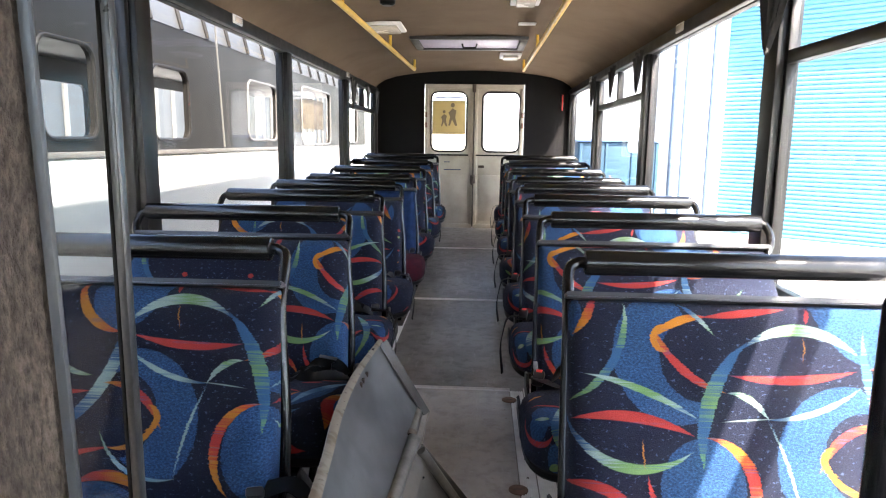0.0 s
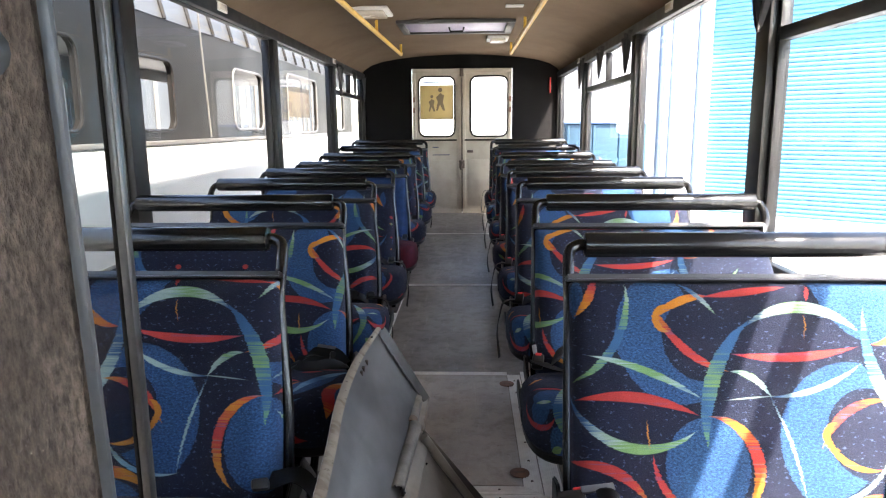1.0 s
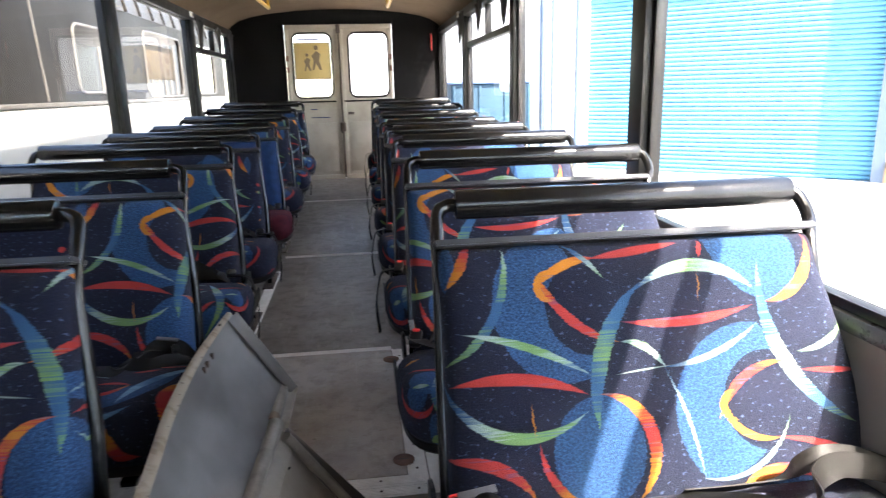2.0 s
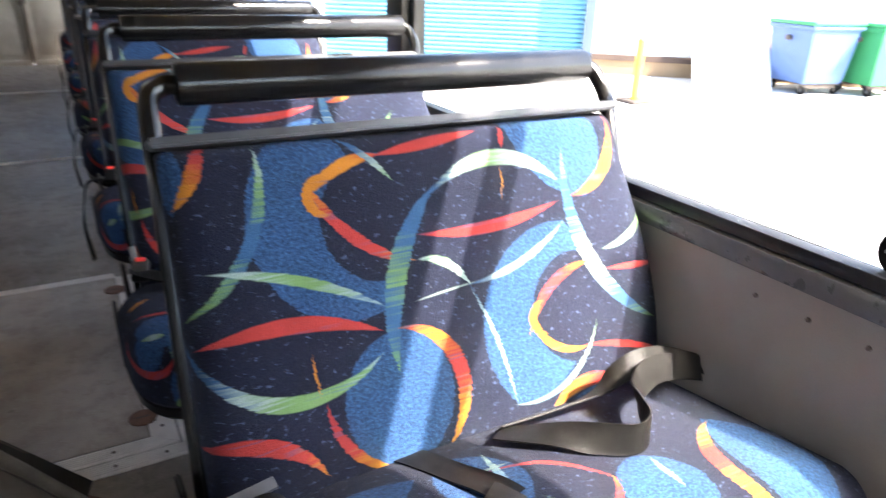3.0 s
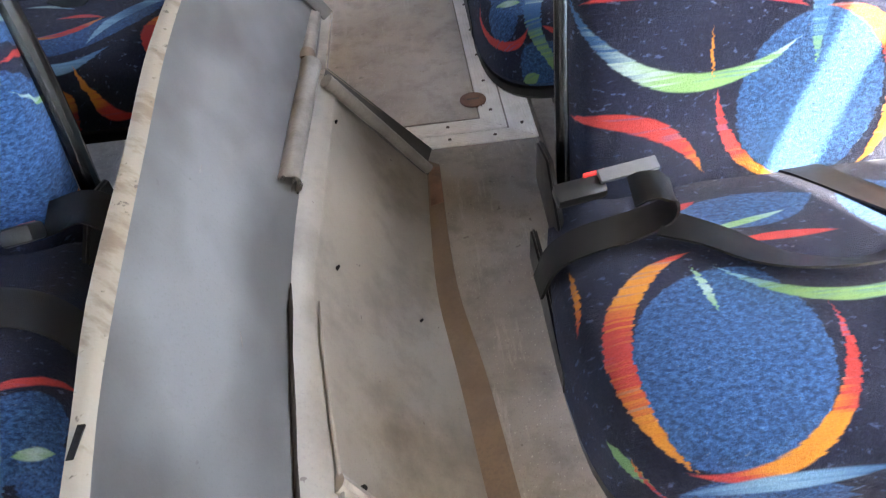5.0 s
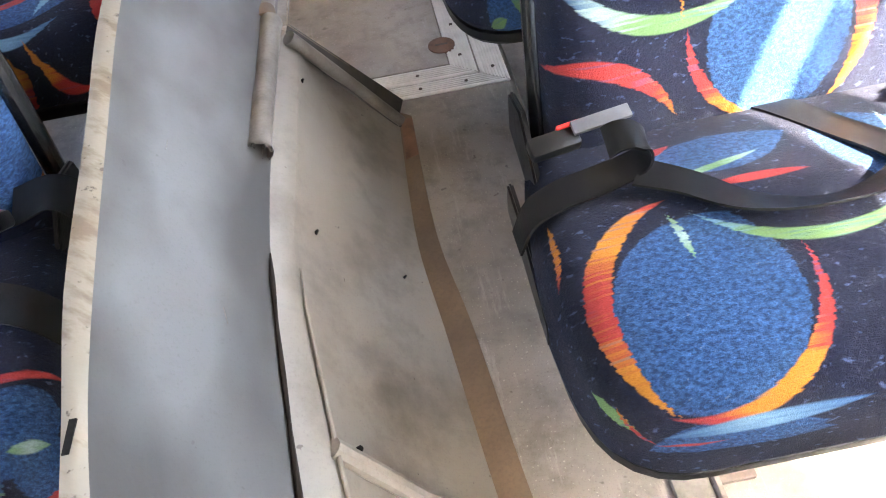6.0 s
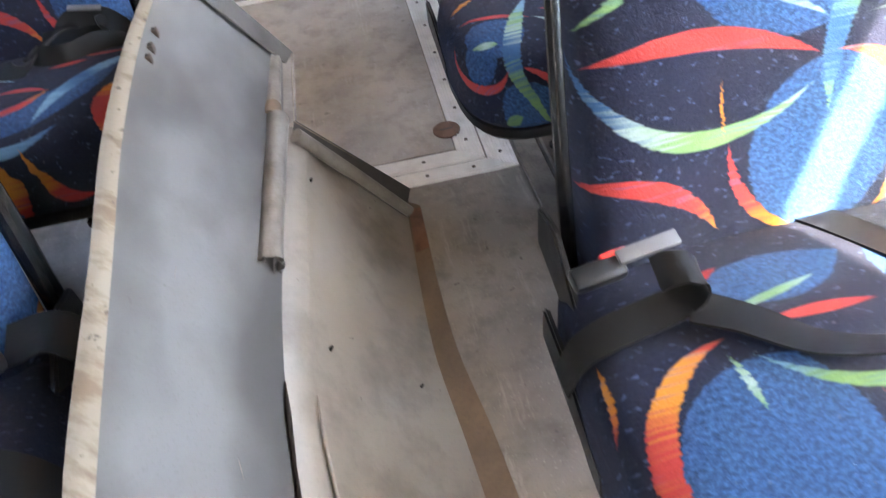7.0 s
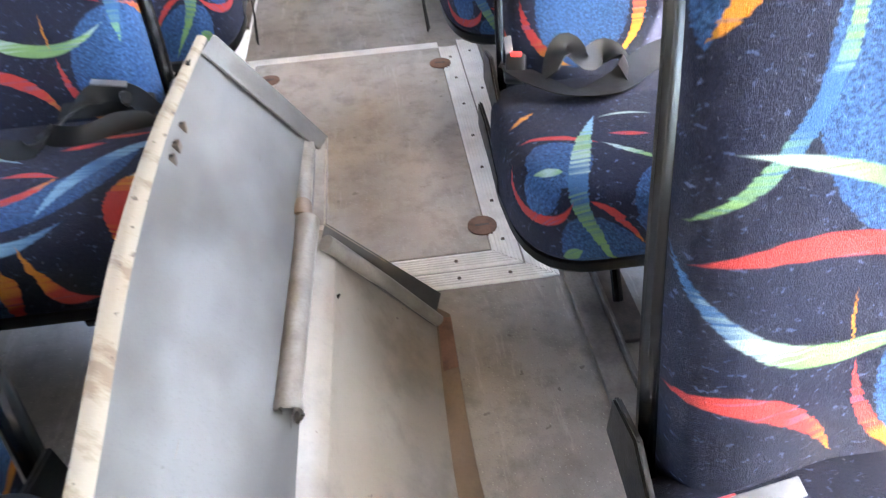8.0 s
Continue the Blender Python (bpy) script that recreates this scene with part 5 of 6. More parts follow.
reeded("frame_strip", -0.352, -0.322, 0.388, 1.498, "y", ALUMINIUM, hatch)
screw_row(hatch, 0.314, [0.52, 0.66, 0.80, 0.95, 1.12, 1.28, 1.42])
screw_row(hatch, 0.382, [0.45, 0.70, 0.95, 1.2, 1.45])
screw_row(hatch, 0.2, [0.464, 0.412]), screw_row(hatch, 0.05, [0.464, 0.412]), screw_row(hatch, 0.31, [0.412])
for bx, by in ((0.276, 0.573), (0.276, 1.383), (-0.270, 0.574), (-0.270, 1.383)):
    o = part("bolt", sweep(bmesh.new(), [(bx, by, 0.001), (bx, by, 0.0065), (bx, by, 0.008)], [0.034, 0.034, 0.031], 24), RUST, hatch, "round rusty hatch lock")
    part("slot", boxes((bx - 0.016, bx + 0.016, by - 0.003, by + 0.003, 0.007, 0.0088)), FOOT, o, smooth=0)

trim = thing("trim", "worn aluminium floor strips along the aisle", "floor strip", kind="structure")
reeded("floor_strip", -0.42, -0.362, -0.9, 2.98, "y", ALUMINIUM, trim, 0.004)
part("seat_track", boxes((0.418, 0.470, -0.9, 2.98, 0.0, 0.014), bevel=0.003), TRACK, trim, "grimy brown seat track")
part("seat_track", boxes((0.474, 0.482, -0.9, 2.98, 0.0, 0.022), bevel=0.002), TRACK, trim, "grimy brown seat track")


def on_ramp(ob, y):
    ob.matrix_world = Matrix.Translation((0, y, floor_z(y))) @ pose(0, 0, 0, math.degrees(math.atan(RAMP)) if y > RAMP_Y else 0)


for sy in (3.30, 5.17):
    o = reeded("floor_strip", -0.37, 0.36, -0.02, 0.02, "x", ALUMINIUM, trim, 0.005)
    on_ramp(o, sy)

# ---- rear doors ----
def plate_with_hole(bm, x0, x1, z0, z1, hx0, hx1, hz0, hz1, r, y0, y1):
    """An upright plate with a rounded opening through it; returns the opening's outline."""
    cx, cz = (hx0 + hx1) / 2, (hz0 + hz1) / 2
    ang = sorted([math.atan2(z - cz, x - cx) for x in (x0, x1) for z in (z0, z1)] + [2 * math.pi * k / 56 - math.pi + 0.013 for k in range(56)])
    hole, edge = [], []
    for t in ang:
        dx, dz = math.cos(t), math.sin(t)
        ks = [((x1 if dx > 0 else x0) - cx) / dx if abs(dx) > 1e-6 else 9e9, ((z1 if dz > 0 else z0) - cz) / dz if abs(dz) > 1e-6 else 9e9]
        edge.append((cx + dx * min(ks), cz + dz * min(ks)))
        lo, hi = 0.0, 5.0
        for _ in range(40):
            mid = (lo + hi) / 2
            ax, az = abs(dx * mid) - ((hx1 - hx0) / 2 - r), abs(dz * mid) - ((hz1 - hz0) / 2 - r)
            dist = math.hypot(max(ax, 0), max(az, 0)) + min(max(ax, az), 0) - r
            lo, hi = (mid, hi) if dist < 0 else (lo, mid)
        hole.append((cx + dx * lo, cz + dz * lo))
    n = len(ang)
    V = [[bm.verts.new((q[0], y, q[1])) for q in ring] for y in (y0, y1) for ring in (hole, edge)]
    for k in range(n):
        j = (k + 1) % n
        bm.faces.new((V[0][k], V[0][j], V[1][j], V[1][k]))
        bm.faces.new((V[2][k], V[3][k], V[3][j], V[2][j]))
        bm.faces.new((V[0][k], V[2][k], V[2][j], V[0][j]))
        bm.faces.new((V[1][k], V[1][j], V[3][j], V[3][k]))
    return hole


def ring_seal(bm, hole, y, r):
    pts = [Vector((q[0], y, q[1])) for q in hole]
    sweep(bm, pts + [pts[0]], r, 8, caps=False)


def rear_door(name, x0, x1, hx0, hx1, hinge):
    d = thing(name, "closed cream painted rear door with scuffs", "door", kind="structure")
    bm = bmesh.new()
    hole = plate_with_hole(bm, x0 + 0.003, x1 - 0.003, DOOR_B, DOOR_T, hx0, hx1, 1.075, 1.762, 0.075, REAR - 0.004, REAR + 0.04)
    part("door_panel", bm, CREAM, d, smooth=20)
    sb = bmesh.new()
    ring_seal(sb, hole, REAR - 0.004, 0.011)
    part("window_seal", sb, RUBBER, d, "black rubber window seal")
    g = part("pane", prism(bmesh.new(), hole, "y", REAR + 0.016, REAR + 0.02), GLASS, d, smooth=0)
    g.visible_shadow = False
    # pressed frame and lower panel
    for a0, a1, c0, c1 in ((x0 + 0.004, x1 - 0.004, DOOR_B, DOOR_B + 0.05), (x0 + 0.004, x0 + 0.045, DOOR_B + 0.05, DOOR_T - 0.05), (x1 - 0.045, x1 - 0.004, DOOR_B + 0.05, DOOR_T - 0.05), (x0 + 0.004, x1 - 0.004, DOOR_T - 0.05, DOOR_T)):
        part("door_rib", boxes((a0, a1, REAR - 0.016, REAR - 0.004, c0, c1), bevel=0.004), CREAM, d)
    part("inner_skin", boxes((x0 + 0.07, x1 - 0.07, REAR - 0.010, REAR - 0.004, DOOR_B + 0.09, 0.80), bevel=0.002), CREAM, d, "scuffed lower panel")
    part("grab_bar", boxes((x0 + 0.03, x1 - 0.06, REAR - 0.05, REAR - 0.03, 1.025, 1.042), bevel=0.004), RUBBER, d, "thin black bar below the window")
    for bx in (x0 + 0.06, x1 - 0.09):
        part("bar_bracket", boxes((bx, bx + 0.012, REAR - 0.031, REAR - 0.004, 1.027, 1.040)), RUBBER, d)
    for z in (0.45, 1.35, 1.47):
        part("hinge", boxes((hinge - 0.014, hinge + 0.014, REAR - 0.032, REAR - 0.016, z, z + 0.06), bevel=0.004), RUST, d, "dark hinge")
    return d


door_l = rear_door("door_1", DOOR_L, DOOR_M, -0.486, -0.068, DOOR_L + 0.02)
door_r = rear_door("door_2", DOOR_M, DOOR_R, 0.118, 0.552, DOOR_R - 0.02)
part("lock_case", boxes((DOOR_M - 0.035, DOOR_M + 0.03, REAR - 0.045, REAR - 0.016, 0.70, 0.80), bevel=0.008), FOOT, door_r, "dark greasy lock case")
part("lock_rod", sweep(bmesh.new(), [(DOOR_M, REAR - 0.026, DOOR_B + 0.02), (DOOR_M, REAR - 0.026, DOOR_T - 0.02)], 0.008, 8), FOOT, door_r, "rusty locking rod")
part("lock_handle", sweep(bmesh.new(), [(DOOR_M, REAR - 0.03, 0.78), (DOOR_M + 0.01, REAR - 0.075, 0.78), (DOOR_M - 0.02, REAR - 0.08, 0.69)], 0.011, 8), FOOT, door_r, "dark lock handle")
part("catch", boxes((DOOR_M - 0.025, DOOR_M + 0.02, REAR - 0.04, REAR - 0.016, 1.76, 1.85), bevel=0.006), FOOT, door_r)
part("latch", boxes((DOOR_M + 0.06, DOOR_M + 0.13, REAR - 0.028, REAR - 0.004, 0.885, 0.915), bevel=0.004), FOOT, door_r)
for zz, ww in ((0.95, 0.07), (0.86, 0.20), (0.86, 0.06)):
    part("notice", boxes((-0.33, -0.33 + ww, REAR - 0.0145, REAR - 0.0105, zz - 0.005, zz + 0.005)), NAVY, door_l, "small unreadable notice as a plain bar", smooth=0)

sign = thing("school_sign", "yellow school transport sign fixed inside the rear window", "sign")
part("sign_board", boxes((-0.474, -0.082, REAR - 0.002, REAR + 0.006, 1.275, 1.665), bevel=0.003), SIGN_YELLOW, sign)
part("sign_board", boxes((-0.445, -0.11, REAR - 0.0035, REAR - 0.0025, 1.69, 1.705)), NAVY, sign, "dark strip above the sign", smooth=0)
for spec in ((-0.474, -0.082, 1.275, 1.283), (-0.474, -0.082, 1.657, 1.665), (-0.474, -0.466, 1.283, 1.657), (-0.090, -0.082, 1.283, 1.657)):
    part("sign_border", boxes((spec[0], spec[1], REAR - 0.005, REAR - 0.0022, spec[2], spec[3])), FOOT, sign, smooth=0)
for fx, fz, k in ((-0.235, 1.375, 1.0), (-0.335, 1.365, 0.72)):
    bm = bmesh.new()
    o = [(fx - 0.05 * k, fz), (fx - 0.03 * k, fz), (fx - 0.005 * k, fz + 0.07 * k), (fx + 0.03 * k, fz), (fx + 0.055 * k, fz), (fx + 0.03 * k, fz + 0.10 * k), (fx + 0.045 * k, fz + 0.17 * k), (fx, fz + 0.20 * k), (fx - 0.05 * k, fz + 0.15 * k), (fx - 0.03 * k, fz + 0.10 * k)]
    prism(bm, o, "y", REAR - 0.0045, REAR - 0.0023)
    hd = [(fx + 0.024 * k * math.cos(t * 0.52), fz + 0.235 * k + 0.026 * k * math.sin(t * 0.52)) for t in range(12)]
    prism(bm, hd, "y", REAR - 0.0045, REAR - 0.0023)
    part("sign_figure", bm, SIGN_DARK, sign, "plain grey-brown walking shape", smooth=0)

hammer = thing("emergency_hammer", "small red emergency hammer on the black rear wall", "hammer")
part("handle", boxes((1.03, 1.045, REAR - 0.03, REAR - 0.004, 1.56, 1.74), bevel=0.005), RED, hammer)
part("holder", boxes((1.02, 1.055, REAR - 0.02, REAR, 1.60, 1.66), bevel=0.004), PLASTIC, hammer)

# ---- ceiling fittings ----
def ceil_z(x):
    return 2.008 - 0.075 * (abs(x) / 0.9) ** 2.2


def handrail(x, x1, name="handrail"):
    h = thing(name, "yellow painted ceiling handrail on brackets", "handrail", "ceiling handrails")
    part("rail", sweep(bmesh.new(), [(x, -2.2, 1.885), (x1, 5.12, 1.885), (x1, 5.15, 1.90)], 0.0165, 14), YELLOW, h)
    for y in (-1.4, 0.3, 2.0, 3.6, 5.12):
        xx = x + (x1 - x) * (y + 2.2) / 7.3
        part("bracket", sweep(bmesh.new(), [(xx, y, 1.885), (xx, y, ceil_z(xx) + 0.004)], 0.011, 10), YELLOW, h)
    return h


handrail(-0.70, -0.562)
handrail(0.555, 0.508)


def roof_hatch():
    h = thing("roof_hatch", "translucent roof hatch with a dark frame", "roof hatch")
    z = 1.995
    for spec in ((-0.46, 0.46, 3.72, 3.78), (-0.46, 0.46, 4.32, 4.38), (-0.46, -0.40, 3.78, 4.32), (0.40, 0.46, 3.78, 4.32)):
        part("frame", boxes((spec[0], spec[1], spec[2], spec[3], z - 0.025, z + 0.002), bevel=0.006), TRIM, h)
    part("dome", boxes((-0.398, 0.398, 3.782, 4.318, z - 0.012, z - 0.004), bevel=0.003), LILAC, h, "pale lilac plastic dome")
    part("handle", sweep(bmesh.new(), [(-0.06, 4.05, z - 0.012), (-0.05, 4.05, z - 0.045), (0.05, 4.05, z - 0.045), (0.06, 4.05, z - 0.012)], 0.008, 8), PLASTIC, h)
    return h


roof_hatch()


def ceiling_lamp(x, y, w=0.17, d=0.26):
    c = thing("ceiling_lamp", "cream plastic ceiling lamp with a clear lens", "lamp", "ceiling lamps", m=pose(x, y, ceil_z(x) - 0.002))
    part("base", boxes((-w / 2, w / 2, -d / 2, d / 2, -0.022, 0.0), bevel=0.008), WHITE, c)
    part("lens", boxes((-w / 2 + 0.03, w / 2 - 0.03, -d / 2 + 0.03, d / 2 - 0.07, -0.045, -0.0225), bevel=0.01), LENS, c, "frosted lens")
    part("switch", boxes((-0.012, 0.012, d / 2 - 0.055, d / 2 - 0.035, -0.028, -0.0225), bevel=0.002), PLASTIC, c)
    return c


ceiling_lamp(-0.56, 3.17, 0.25, 0.34)
ceiling_lamp(0.35, 2.35)
ceiling_lamp(0.365, 4.82, 0.20, 0.30)
vent = thing("ceiling_plate", "small beige blanking plate on the ceiling", "plate", m=pose(0.41, 3.15, ceil_z(0.41) - 0.001))
part("plate", boxes((-0.06, 0.06, -0.04, 0.04, -0.010, 0.0), bevel=0.003), WHITE, vent)
knob = thing("speaker", "small dark ceiling loudspeaker", "loudspeaker", m=pose(-0.44, 2.40, ceil_z(0.44) - 0.002))
part("case", sweep(bmesh.new(), [(0, 0, 0), (0, 0, -0.02), (0, 0, -0.03)], [0.045, 0.045, 0.03], 20), PLASTIC, knob)
for sx, y, z in ((-1, 1.82, 1.778), (-1, 0.48, 1.778), (-1, 4.58, 1.778), (1, 2.0, 1.778), (1, 4.82, 1.778)):
    lab = thing("wall_lamp", "small cream lamp on the window header", "lamp", "header lamps", m=pose(sx * 1.143, y, z))
    part("case", boxes((-0.034, 0.034, -0.062, 0.062, -0.022, 0.022), bevel=0.004), WHITE, lab)
    part("lens", boxes((-0.038 if sx > 0 else 0.034, -0.034 if sx > 0 else 0.038, -0.045, 0.045, -0.013, 0.013), bevel=0.001), LENS, lab)


def curtain(sx, y, w, h, lean_=0.0):
    """A gathered scrap of curtain that hangs from the window header."""
    c = thing("curtain", "short bunched charcoal curtain tied at the window post", "curtain", "tied curtains", m=pose(sx * 1.10, y, HEAD))
    bm = bmesh.new()
    n, k = 12, 8
    V = []
    for i in range(k + 1):
        t = i / k
        row = []
        for j in range(n + 1):
            s = j / n - 0.5
            half = w * (1 - 0.90 * t ** 0.8)
            row.append(bm.verts.new((0.012 * math.sin(j * 2.3 + i * 0.3) * (1 - 0.4 * t), s * half + lean_ * t, -h * t + 0.015 * math.sin(j * 1.1))))
        V.append(row)
    for i in range(k):
        for j in range(n):
            bm.faces.new((V[i][j], V[i][j + 1], V[i + 1][j + 1], V[i + 1][j]))
    bmesh.ops.solidify(bm, geom=bm.faces[:], thickness=0.003)
    part("cloth", bm, CURTAIN, c, smooth=60)
    return c


curtain(1, 0.84, 0.34, 0.24, 0.03)
curtain(1, 2.86, 0.32, 0.23, 0.0)
curtain(1, 3.72, 0.30, 0.20, 0.02)
curtain(1, 4.60, 0.36, 0.23, 0.05)
curtain(-1, 4.78, 0.34, 0.27, -0.03)
curtain(-1, 5.55, 0.30, 0.25, 0.02)
curtain(-1, 6.18, 0.32, 0.27, 0.0)

# ---- partition behind the driver ----
pillar = thing("partition_pillar", "worn grey-brown carpeted pillar by the driver's partition", "pillar")
part("post", boxes((-0.30, -0.0605, -1.30, -1.285, 0.0, 1.95), bevel=0.004), PILLAR, pillar)
part("edge_strip", boxes((-0.0603, -0.055, -1.2985, -1.2945, 0.0, 1.95), bevel=0.0015), EDGE_GREY, pillar, "smooth blue-grey edge strip")
part("screw_cap", sweep(bmesh.new(), [(-0.081, -1.300, 1.222), (-0.081, -1.304, 1.222)], [0.010, 0.008], 14), EDGE_GREY, pillar, "blue-grey screw cap")
pillar.matrix_world = pose(-0.056, 0, 1.2, 0, -1.2, 0) @ pose(0.055, 0, -1.2)      # it leans a little
screen = thing("partition_screen", "dusty clear glass screen with a metal edge", "screen")
o = part("pane", boxes((-1.10, -0.3045, -0.823, -0.817, 0.35, 1.90)), TINTED, screen, smooth=0)
part("edge_channel", boxes((-0.299, -0.288, -0.828, -0.812, 0.0, 1.95), bevel=0.003), CHROME, screen, "grey metal edge channel")
part("edge_seal", boxes((-0.304, -0.2995, -0.827, -0.813, 0.35, 1.95), bevel=0.001), RUBBER, screen)
part("lower_panel", boxes((-1.10, -0.306, -0.835, -0.805, 0.0, 0.349), bevel=0.003), GREY_WALL, screen)
stan = thing("stanchion", "short black padded stanchion beside the front step", "stanchion")
part("post", sweep(bmesh.new(), [(0.445, -1.1, 0.0), (0.445, -1.1, 1.08), (0.45, -1.1, 1.11), (0.46, -1.1, 1.12)], [0.034, 0.034, 0.03, 0.01], 18), VINYL, stan)

# ---- outside, left: a second coach parked alongside ----
GROUND = -0.9
coach = thing("parked_coach", "white coach with a dark window band parked alongside", "coach")
CX = -2.10


def coach_windows():
    """Openings of the parked coach: (y0, y1, z0, z1)."""
    return [(1.70, 2.20, 1.18, 1.70), (2.85, 3.42, 1.18, 1.68), (4.70, 5.58, 1.18, 1.74), (6.58, 8.12, 1.13, 1.84), (9.0, 10.2, 1.15, 1.85)]


cuts = [-1.0, 2.5, 4.1, 6.05, 8.6, 11.0]
for sx, nm in ((CX, "side_wall"), (CX - 2.1, "far_wall")):
    for (w0, w1, z0, z1), c0, c1 in zip(coach_windows(), cuts, cuts[1:]):
        bm = bmesh.new()
        hole = plate_with_hole(bm, c0, c1, 1.11, 1.97, w0, w1, z0, z1, 0.09, 0.0, 0.04)
        bmesh.ops.transform(bm, matrix=Matrix.Translation((sx, 0, 0)) @ Matrix.Rotation(radians(90), 4, "Z"), verts=bm.verts)
        part(nm, bm, COACH_BAND, coach, "dark grey-brown window band", smooth=20)
        sb = bmesh.new()
        ring_seal(sb, hole, -0.002, 0.013)
        bmesh.ops.transform(sb, matrix=Matrix.Translation((sx, 0, 0)) @ Matrix.Rotation(radians(90), 4, "Z"), verts=sb.verts)
        if sx == CX:
            part("window_surround", sb, COACH_TRIM if w0 > 4 else COACH_BAND, coach, "thin window surround")
        else:
            sb.free()
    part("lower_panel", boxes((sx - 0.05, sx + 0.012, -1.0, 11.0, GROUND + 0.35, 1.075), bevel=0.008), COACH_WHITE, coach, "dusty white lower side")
    part("waist_rail", boxes((sx - 0.05, sx + 0.02, -1.0, 11.0, 1.076, 1.109), bevel=0.004), COACH_TRIM, coach, "grey waist rail")
roofp = [(CX + 0.005, 1.97), (CX - 0.03, 2.12), (CX - 0.12, 2.30), (CX - 0.35, 2.44), (CX - 1.05, 2.50), (CX - 1.75, 2.44), (CX - 1.98, 2.30), (CX - 2.07, 2.12), (CX - 2.1, 1.97)]
# the grey and the ribs imitate ribbed roofing reflected above the window band
part("roof", prism(bmesh.new(), roofp, "y", -1.0, 11.0), COACH_ROOF, coach, "grey coach roof toned like reflected roofing", smooth=40)
for k in range(26):
    y = -0.8 + 0.46 * k
    part("reflection_rib", sweep(bmesh.new(), [(q[0] + 0.004, y, q[1] + 0.002) for q in roofp[:5]], 0.022, 6), COACH_BAND, coach, "dark rib that imitates reflected roofing")
part("drip_wire", sweep(bmesh.new(), [(CX + 0.03, 4.02, 1.12), (CX + 0.05, 3.86, 2.12)], 0.008, 6), COACH_TRIM, coach, "thin pale pillar strip")
part("coach_floor", boxes((CX - 2.09, CX - 0.05, -1.0, 11.0, 0.0, 0.04)), COACH_BAND, coach, smooth=0)
for y in (1.0, 8.5):
    for x in (CX - 0.16, CX - 1.95):
        wl = part("wheel", sweep(bmesh.new(), [(x - 0.12, y, GROUND + 0.46), (x - 0.10, y, GROUND + 0.46), (x + 0.10, y, GROUND + 0.46), (x + 0.12, y, GROUND + 0.46)], [0.40, 0.46, 0.46, 0.40], 28), RUBBER, coach, "black tyre")
# a wood-coloured blind inside one window
part("window_board", boxes((CX - 0.10, CX - 0.07, 6.75, 8.0, 1.33, 1.72), bevel=0.004), WOOD, coach, "brown board inside the window")
part("window_board", boxes((CX - 0.30, CX - 0.27, 3.05, 3.40, 1.12, 1.70), bevel=0.004), WHITE, coach, "pale folded panel inside the window")

clad = thing("clad_wall", "long grey ribbed metal wall beyond the parked coach", "wall")
part("sheeting", boxes((-9.3, -9.0, -20.0, 40.0, GROUND, 6.0)), CLADDING, clad, "grey metal sheeting", smooth=0)
for k in range(56):
    y = -18.0 + 1.02 * k
    part("rib", boxes((-8.999, -8.93, y, y + 0.12, GROUND, 6.0), bevel=0.01), COACH_TRIM, clad, smooth=0)

# ---- outside, right: sunlit yard and workshop ----
tagged(link("ground", boxes((-150, 150, -150, 150, GROUND - 0.5, GROUND)), CONCRETE, smooth=0), "pale sunlit concrete yard", "ground", kind="structure")
SHED = Matrix.Translation((10.316, 10.763, GROUND)) @ Matrix.Rotation(math.atan2(0.64, -0.77), 4, "Z")   # x along the front, towards its far end; y out of it


def shed_part(name, bm, mat, parent, label="", smooth=0.0):
    bmesh.ops.transform(bm, matrix=SHED, verts=bm.verts)
    return part(name, bm, mat, parent, label, smooth)


shed = thing("workshop", "white workshop building with a blue roller shutter", "building")
shed_part("wall", boxes((6.05, 13.5, -4.0, 0.0, 0.0, 6.5)), RENDER, shed, "white rendered wall")
shed_part("wall", boxes((-14.0, -0.22, -4.0, 0.0, 0.42, 6.5)), RENDER, shed, "white rendered wall")
shed_part("plinth", boxes((-14.0, -0.22, -4.0, 0.06, 0.0, 0.30)), BRICKISH, shed, "tan block plinth")
shed_part("plinth_cap", boxes((-14.0, -0.22, -4.0, 0.09, 0.30, 0.42)), BROWNCAP, shed, "brown capping course")
shed_part("lintel", boxes((-0.22, 6.05, -4.0, 0.0, 5.2, 6.5)), RENDER, shed)
shed_part("door_jamb", boxes((-0.22, 0.0, -0.5, 0.02, 0.0, 5.2)), JAMB, shed, "grey-blue steel door jamb")
bmesh_sh = bmesh.new()
prof = []
nslat = 52
for k in range(nslat):
    z0 = 5.2 * k / nslat
    hh = 5.2 / nslat
    prof += [(-0.30, z0 + 0.002), (-0.262, z0 + hh * 0.22), (-0.252, z0 + hh * 0.5), (-0.262, z0 + hh * 0.8)]
prof += [(-0.30, 5.2), (-0.34, 5.2), (-0.34, 0.002)]
prism(bmesh_sh, prof, "x", 0.0, 6.05)
bmesh.ops.recalc_face_normals(bmesh_sh, faces=bmesh_sh.faces)
shed_part("roller_shutter", bmesh_sh, SHUTTER, shed, "bright blue steel roller shutter")
shed_part("roof", boxes((-14.2, 13.7, -9.0, 0.35, 6.5, 6.7)), COACH_TRIM, shed, "grey flat roof edge")

for px, pr in ((7.12, 0.07), (6.86, 0.035), (6.22, 0.05)):
    shed_part("downpipe", sweep(bmesh.new(), [(px, 0.09, 0.05), (px, 0.09, 6.3)], pr, 12), JAMB, shed, "grey downpipe", 30.0)
sheet_w = thing("leaning_sheet", "large white sheet leaning on the workshop wall", "sheet")
shed_part("sheet", prism(bmesh.new(), [(0.11, 1.12), (0.15, 1.12), (1.36, 0.0), (1.30, 0.0)], "x", -3.7, -2.22), RENDER, sheet_w)
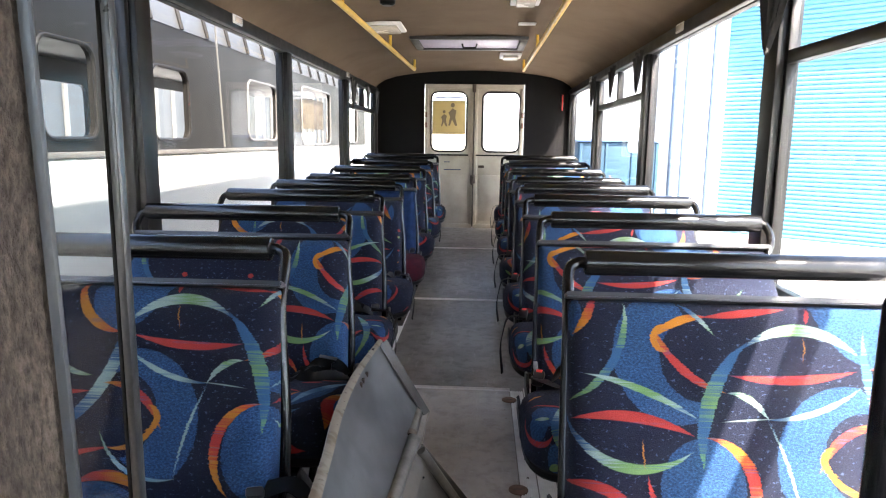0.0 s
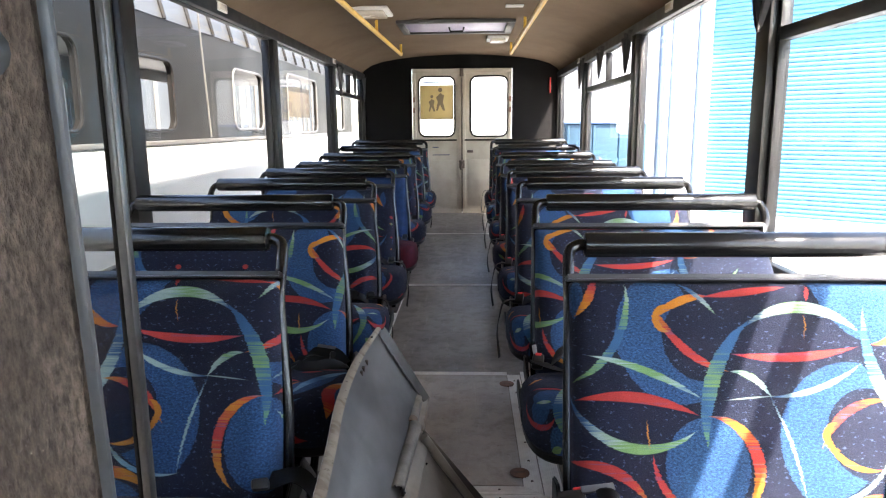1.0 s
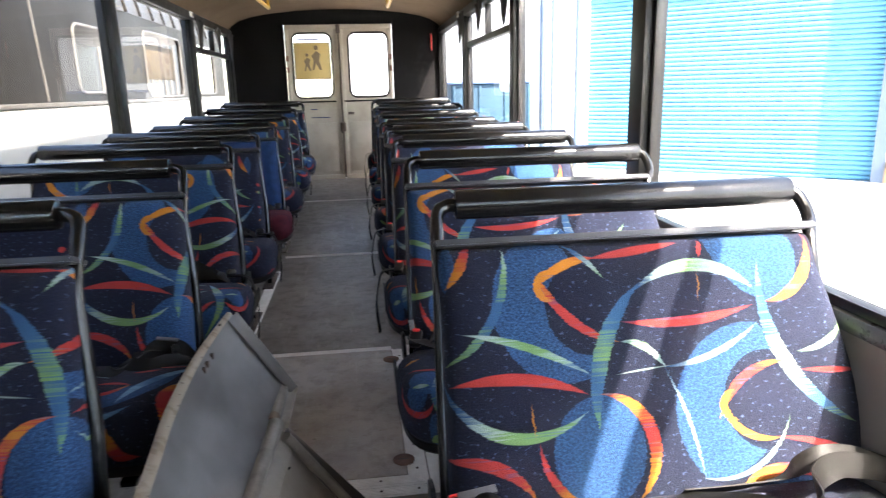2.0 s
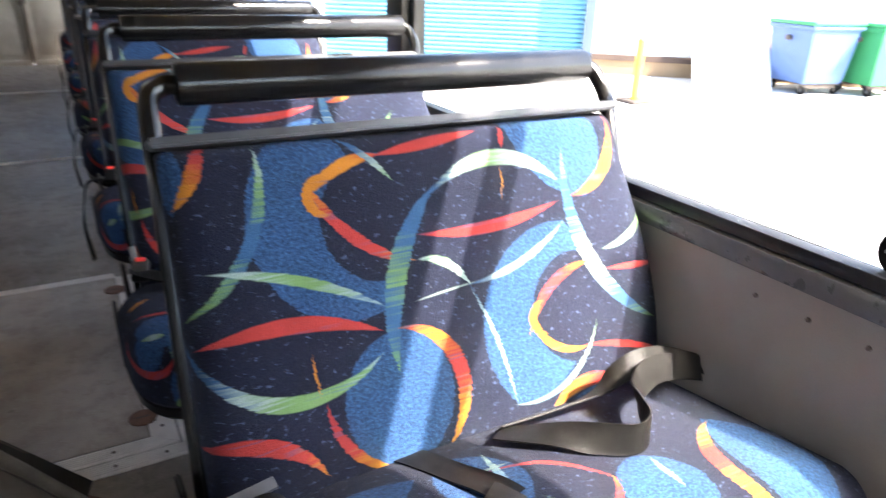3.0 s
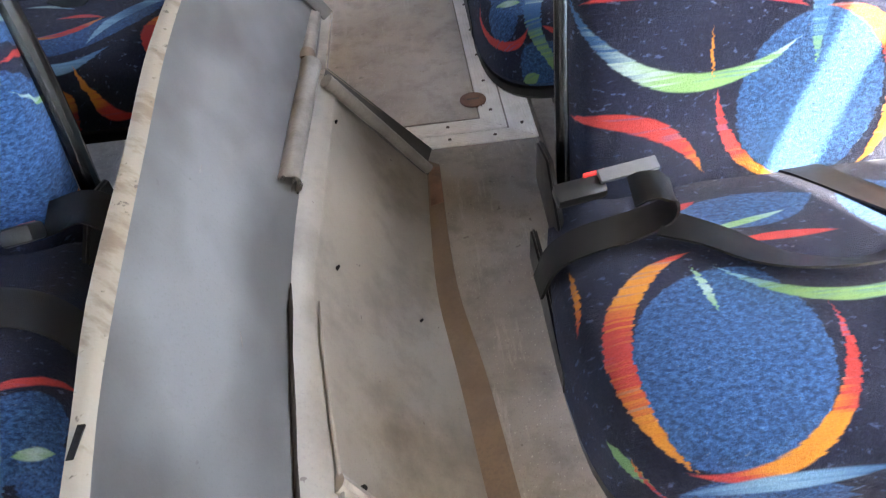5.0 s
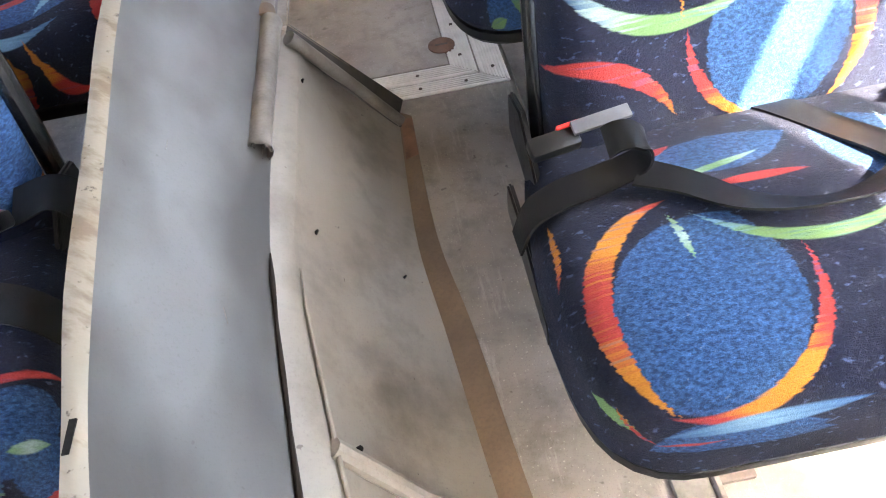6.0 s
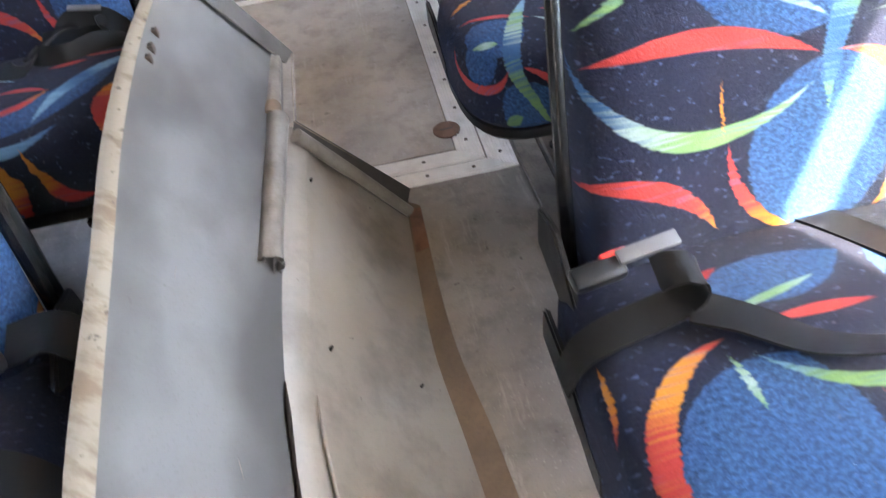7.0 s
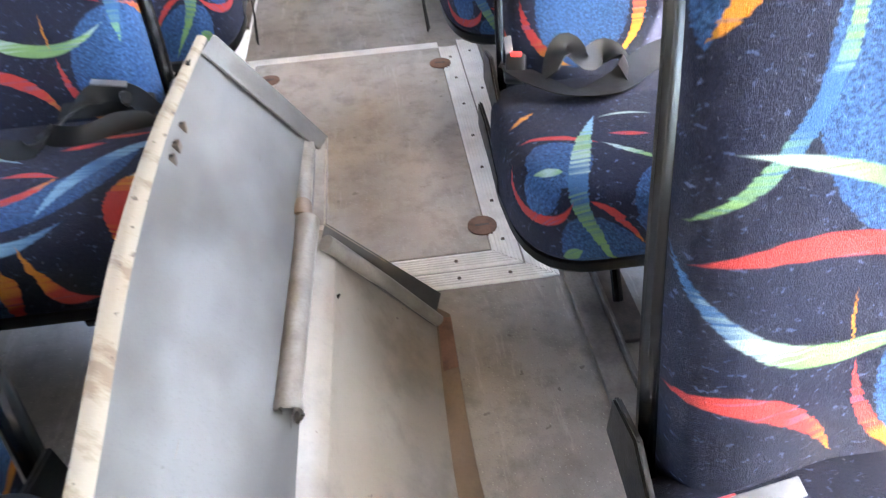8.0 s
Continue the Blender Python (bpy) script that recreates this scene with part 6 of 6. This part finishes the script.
board = thing("leaning_board", "tan board leaning beside the bins", "board")
shed_part("board", prism(bmesh.new(), [(0.10, 0.0), (0.50, 0.0), (0.16, 1.0), (0.10, 1.0)], "x", -3.95, -3.75), BRICKISH, board)


def bollard(x, y):
    t = thing("bollard", "yellow steel bollard on a square foot", "bollard", "yard bollards", m=pose(x, y, GROUND))
    part("post", sweep(bmesh.new(), [(0, 0, 0.0), (0, 0, 1.02), (0, 0, 1.05)], [0.07, 0.07, 0.05], 18), YELLOW, t)
    part("base", boxes((-0.22, 0.22, -0.22, 0.22, 0.0, 0.05), bevel=0.01), FOOT, t)


bollard(8.75, 7.45)
bollard(14.97, 6.47)


def wheeled_bin(x, y, turn, half, mat, label, top=None):
    """A four-wheeled waste bin: tapered tub with a rolled rim, a hinged lid, side trunnions and casters."""
    t = thing("wheeled_bin", label, "bin", "bins in the yard", m=pose(x, y, GROUND, 0, 0, turn))
    bm = bmesh.new()
    ring = []
    for z, w in ((0.20, half * 0.80), (0.32, half * 0.84), (1.18, half * 0.98), (1.19, half * 1.06), (1.26, half * 1.06)):
        ring.append([bm.verts.new((sx * w, sy * w, z)) for sx, sy in ((-1, -1), (1, -1), (1, 1), (-1, 1))])
    for r, q in zip(ring, ring[1:]):
        for k in range(4):
            bm.faces.new((r[k], r[(k + 1) % 4], q[(k + 1) % 4], q[k]))
    bm.faces.new(ring[0][::-1]), bm.faces.new(ring[-1])
    bmesh.ops.bevel(bm, geom=bm.edges[:], offset=0.015, segments=2, affect="EDGES")
    part("tub", bm, mat, t)
    part("lid", boxes((-half * 1.08, half * 1.08, -half * 1.08, half * 1.08, 1.261, 1.33), bevel=0.03), top or mat, t)
    for k in (-1, 1):
        part("trunnion", sweep(bmesh.new(), [(k * half * 0.95, 0, 1.02), (k * half * 1.12, 0, 1.02)], 0.05, 12), FOOT, t)
        part("skirt", boxes((-half * 0.8, half * 0.8, k * half * 0.72 - 0.02, k * half * 0.72 + 0.02, 0.12, 0.20)), FOOT, t, smooth=0)
    for sx in (-0.7, 0.7):
        for sy in (-0.7, 0.7):
            w = part("wheel", sweep(bmesh.new(), [(sx * half - 0.03, sy * half, 0.09), (sx * half + 0.03, sy * half, 0.09)], 0.09, 14), RUBBER, t)
            part("hub", sweep(bmesh.new(), [(sx * half - 0.034, sy * half, 0.09), (sx * half + 0.034, sy * half, 0.09)], 0.04, 10), STEEL, w)


wheeled_bin(13.0, 7.2, -13, 0.56, BIN_BLUE, "blue four-wheeled waste bin with a green lid", BIN_GREEN)
wheeled_bin(14.05, 6.53, -13, 0.50, BIN_GREEN, "green four-wheeled waste bin in the yard")

van = thing("blue_container", "bright blue steel container in the yard", "container")
part("body", boxes((2.2, 3.95, 13.2, 14.8, GROUND, 1.22), bevel=0.04), CONTAINER, van)
for rx in (2.24, 2.80, 3.36, 3.88):
    part("rib", boxes((rx, rx + 0.06, 13.165, 13.199, GROUND + 0.1, 1.20), bevel=0.008), CONTAINER, van)
part("lid", boxes((2.15, 4.0, 13.13, 14.85, 1.221, 1.27), bevel=0.02), BIN_BLUE, van)
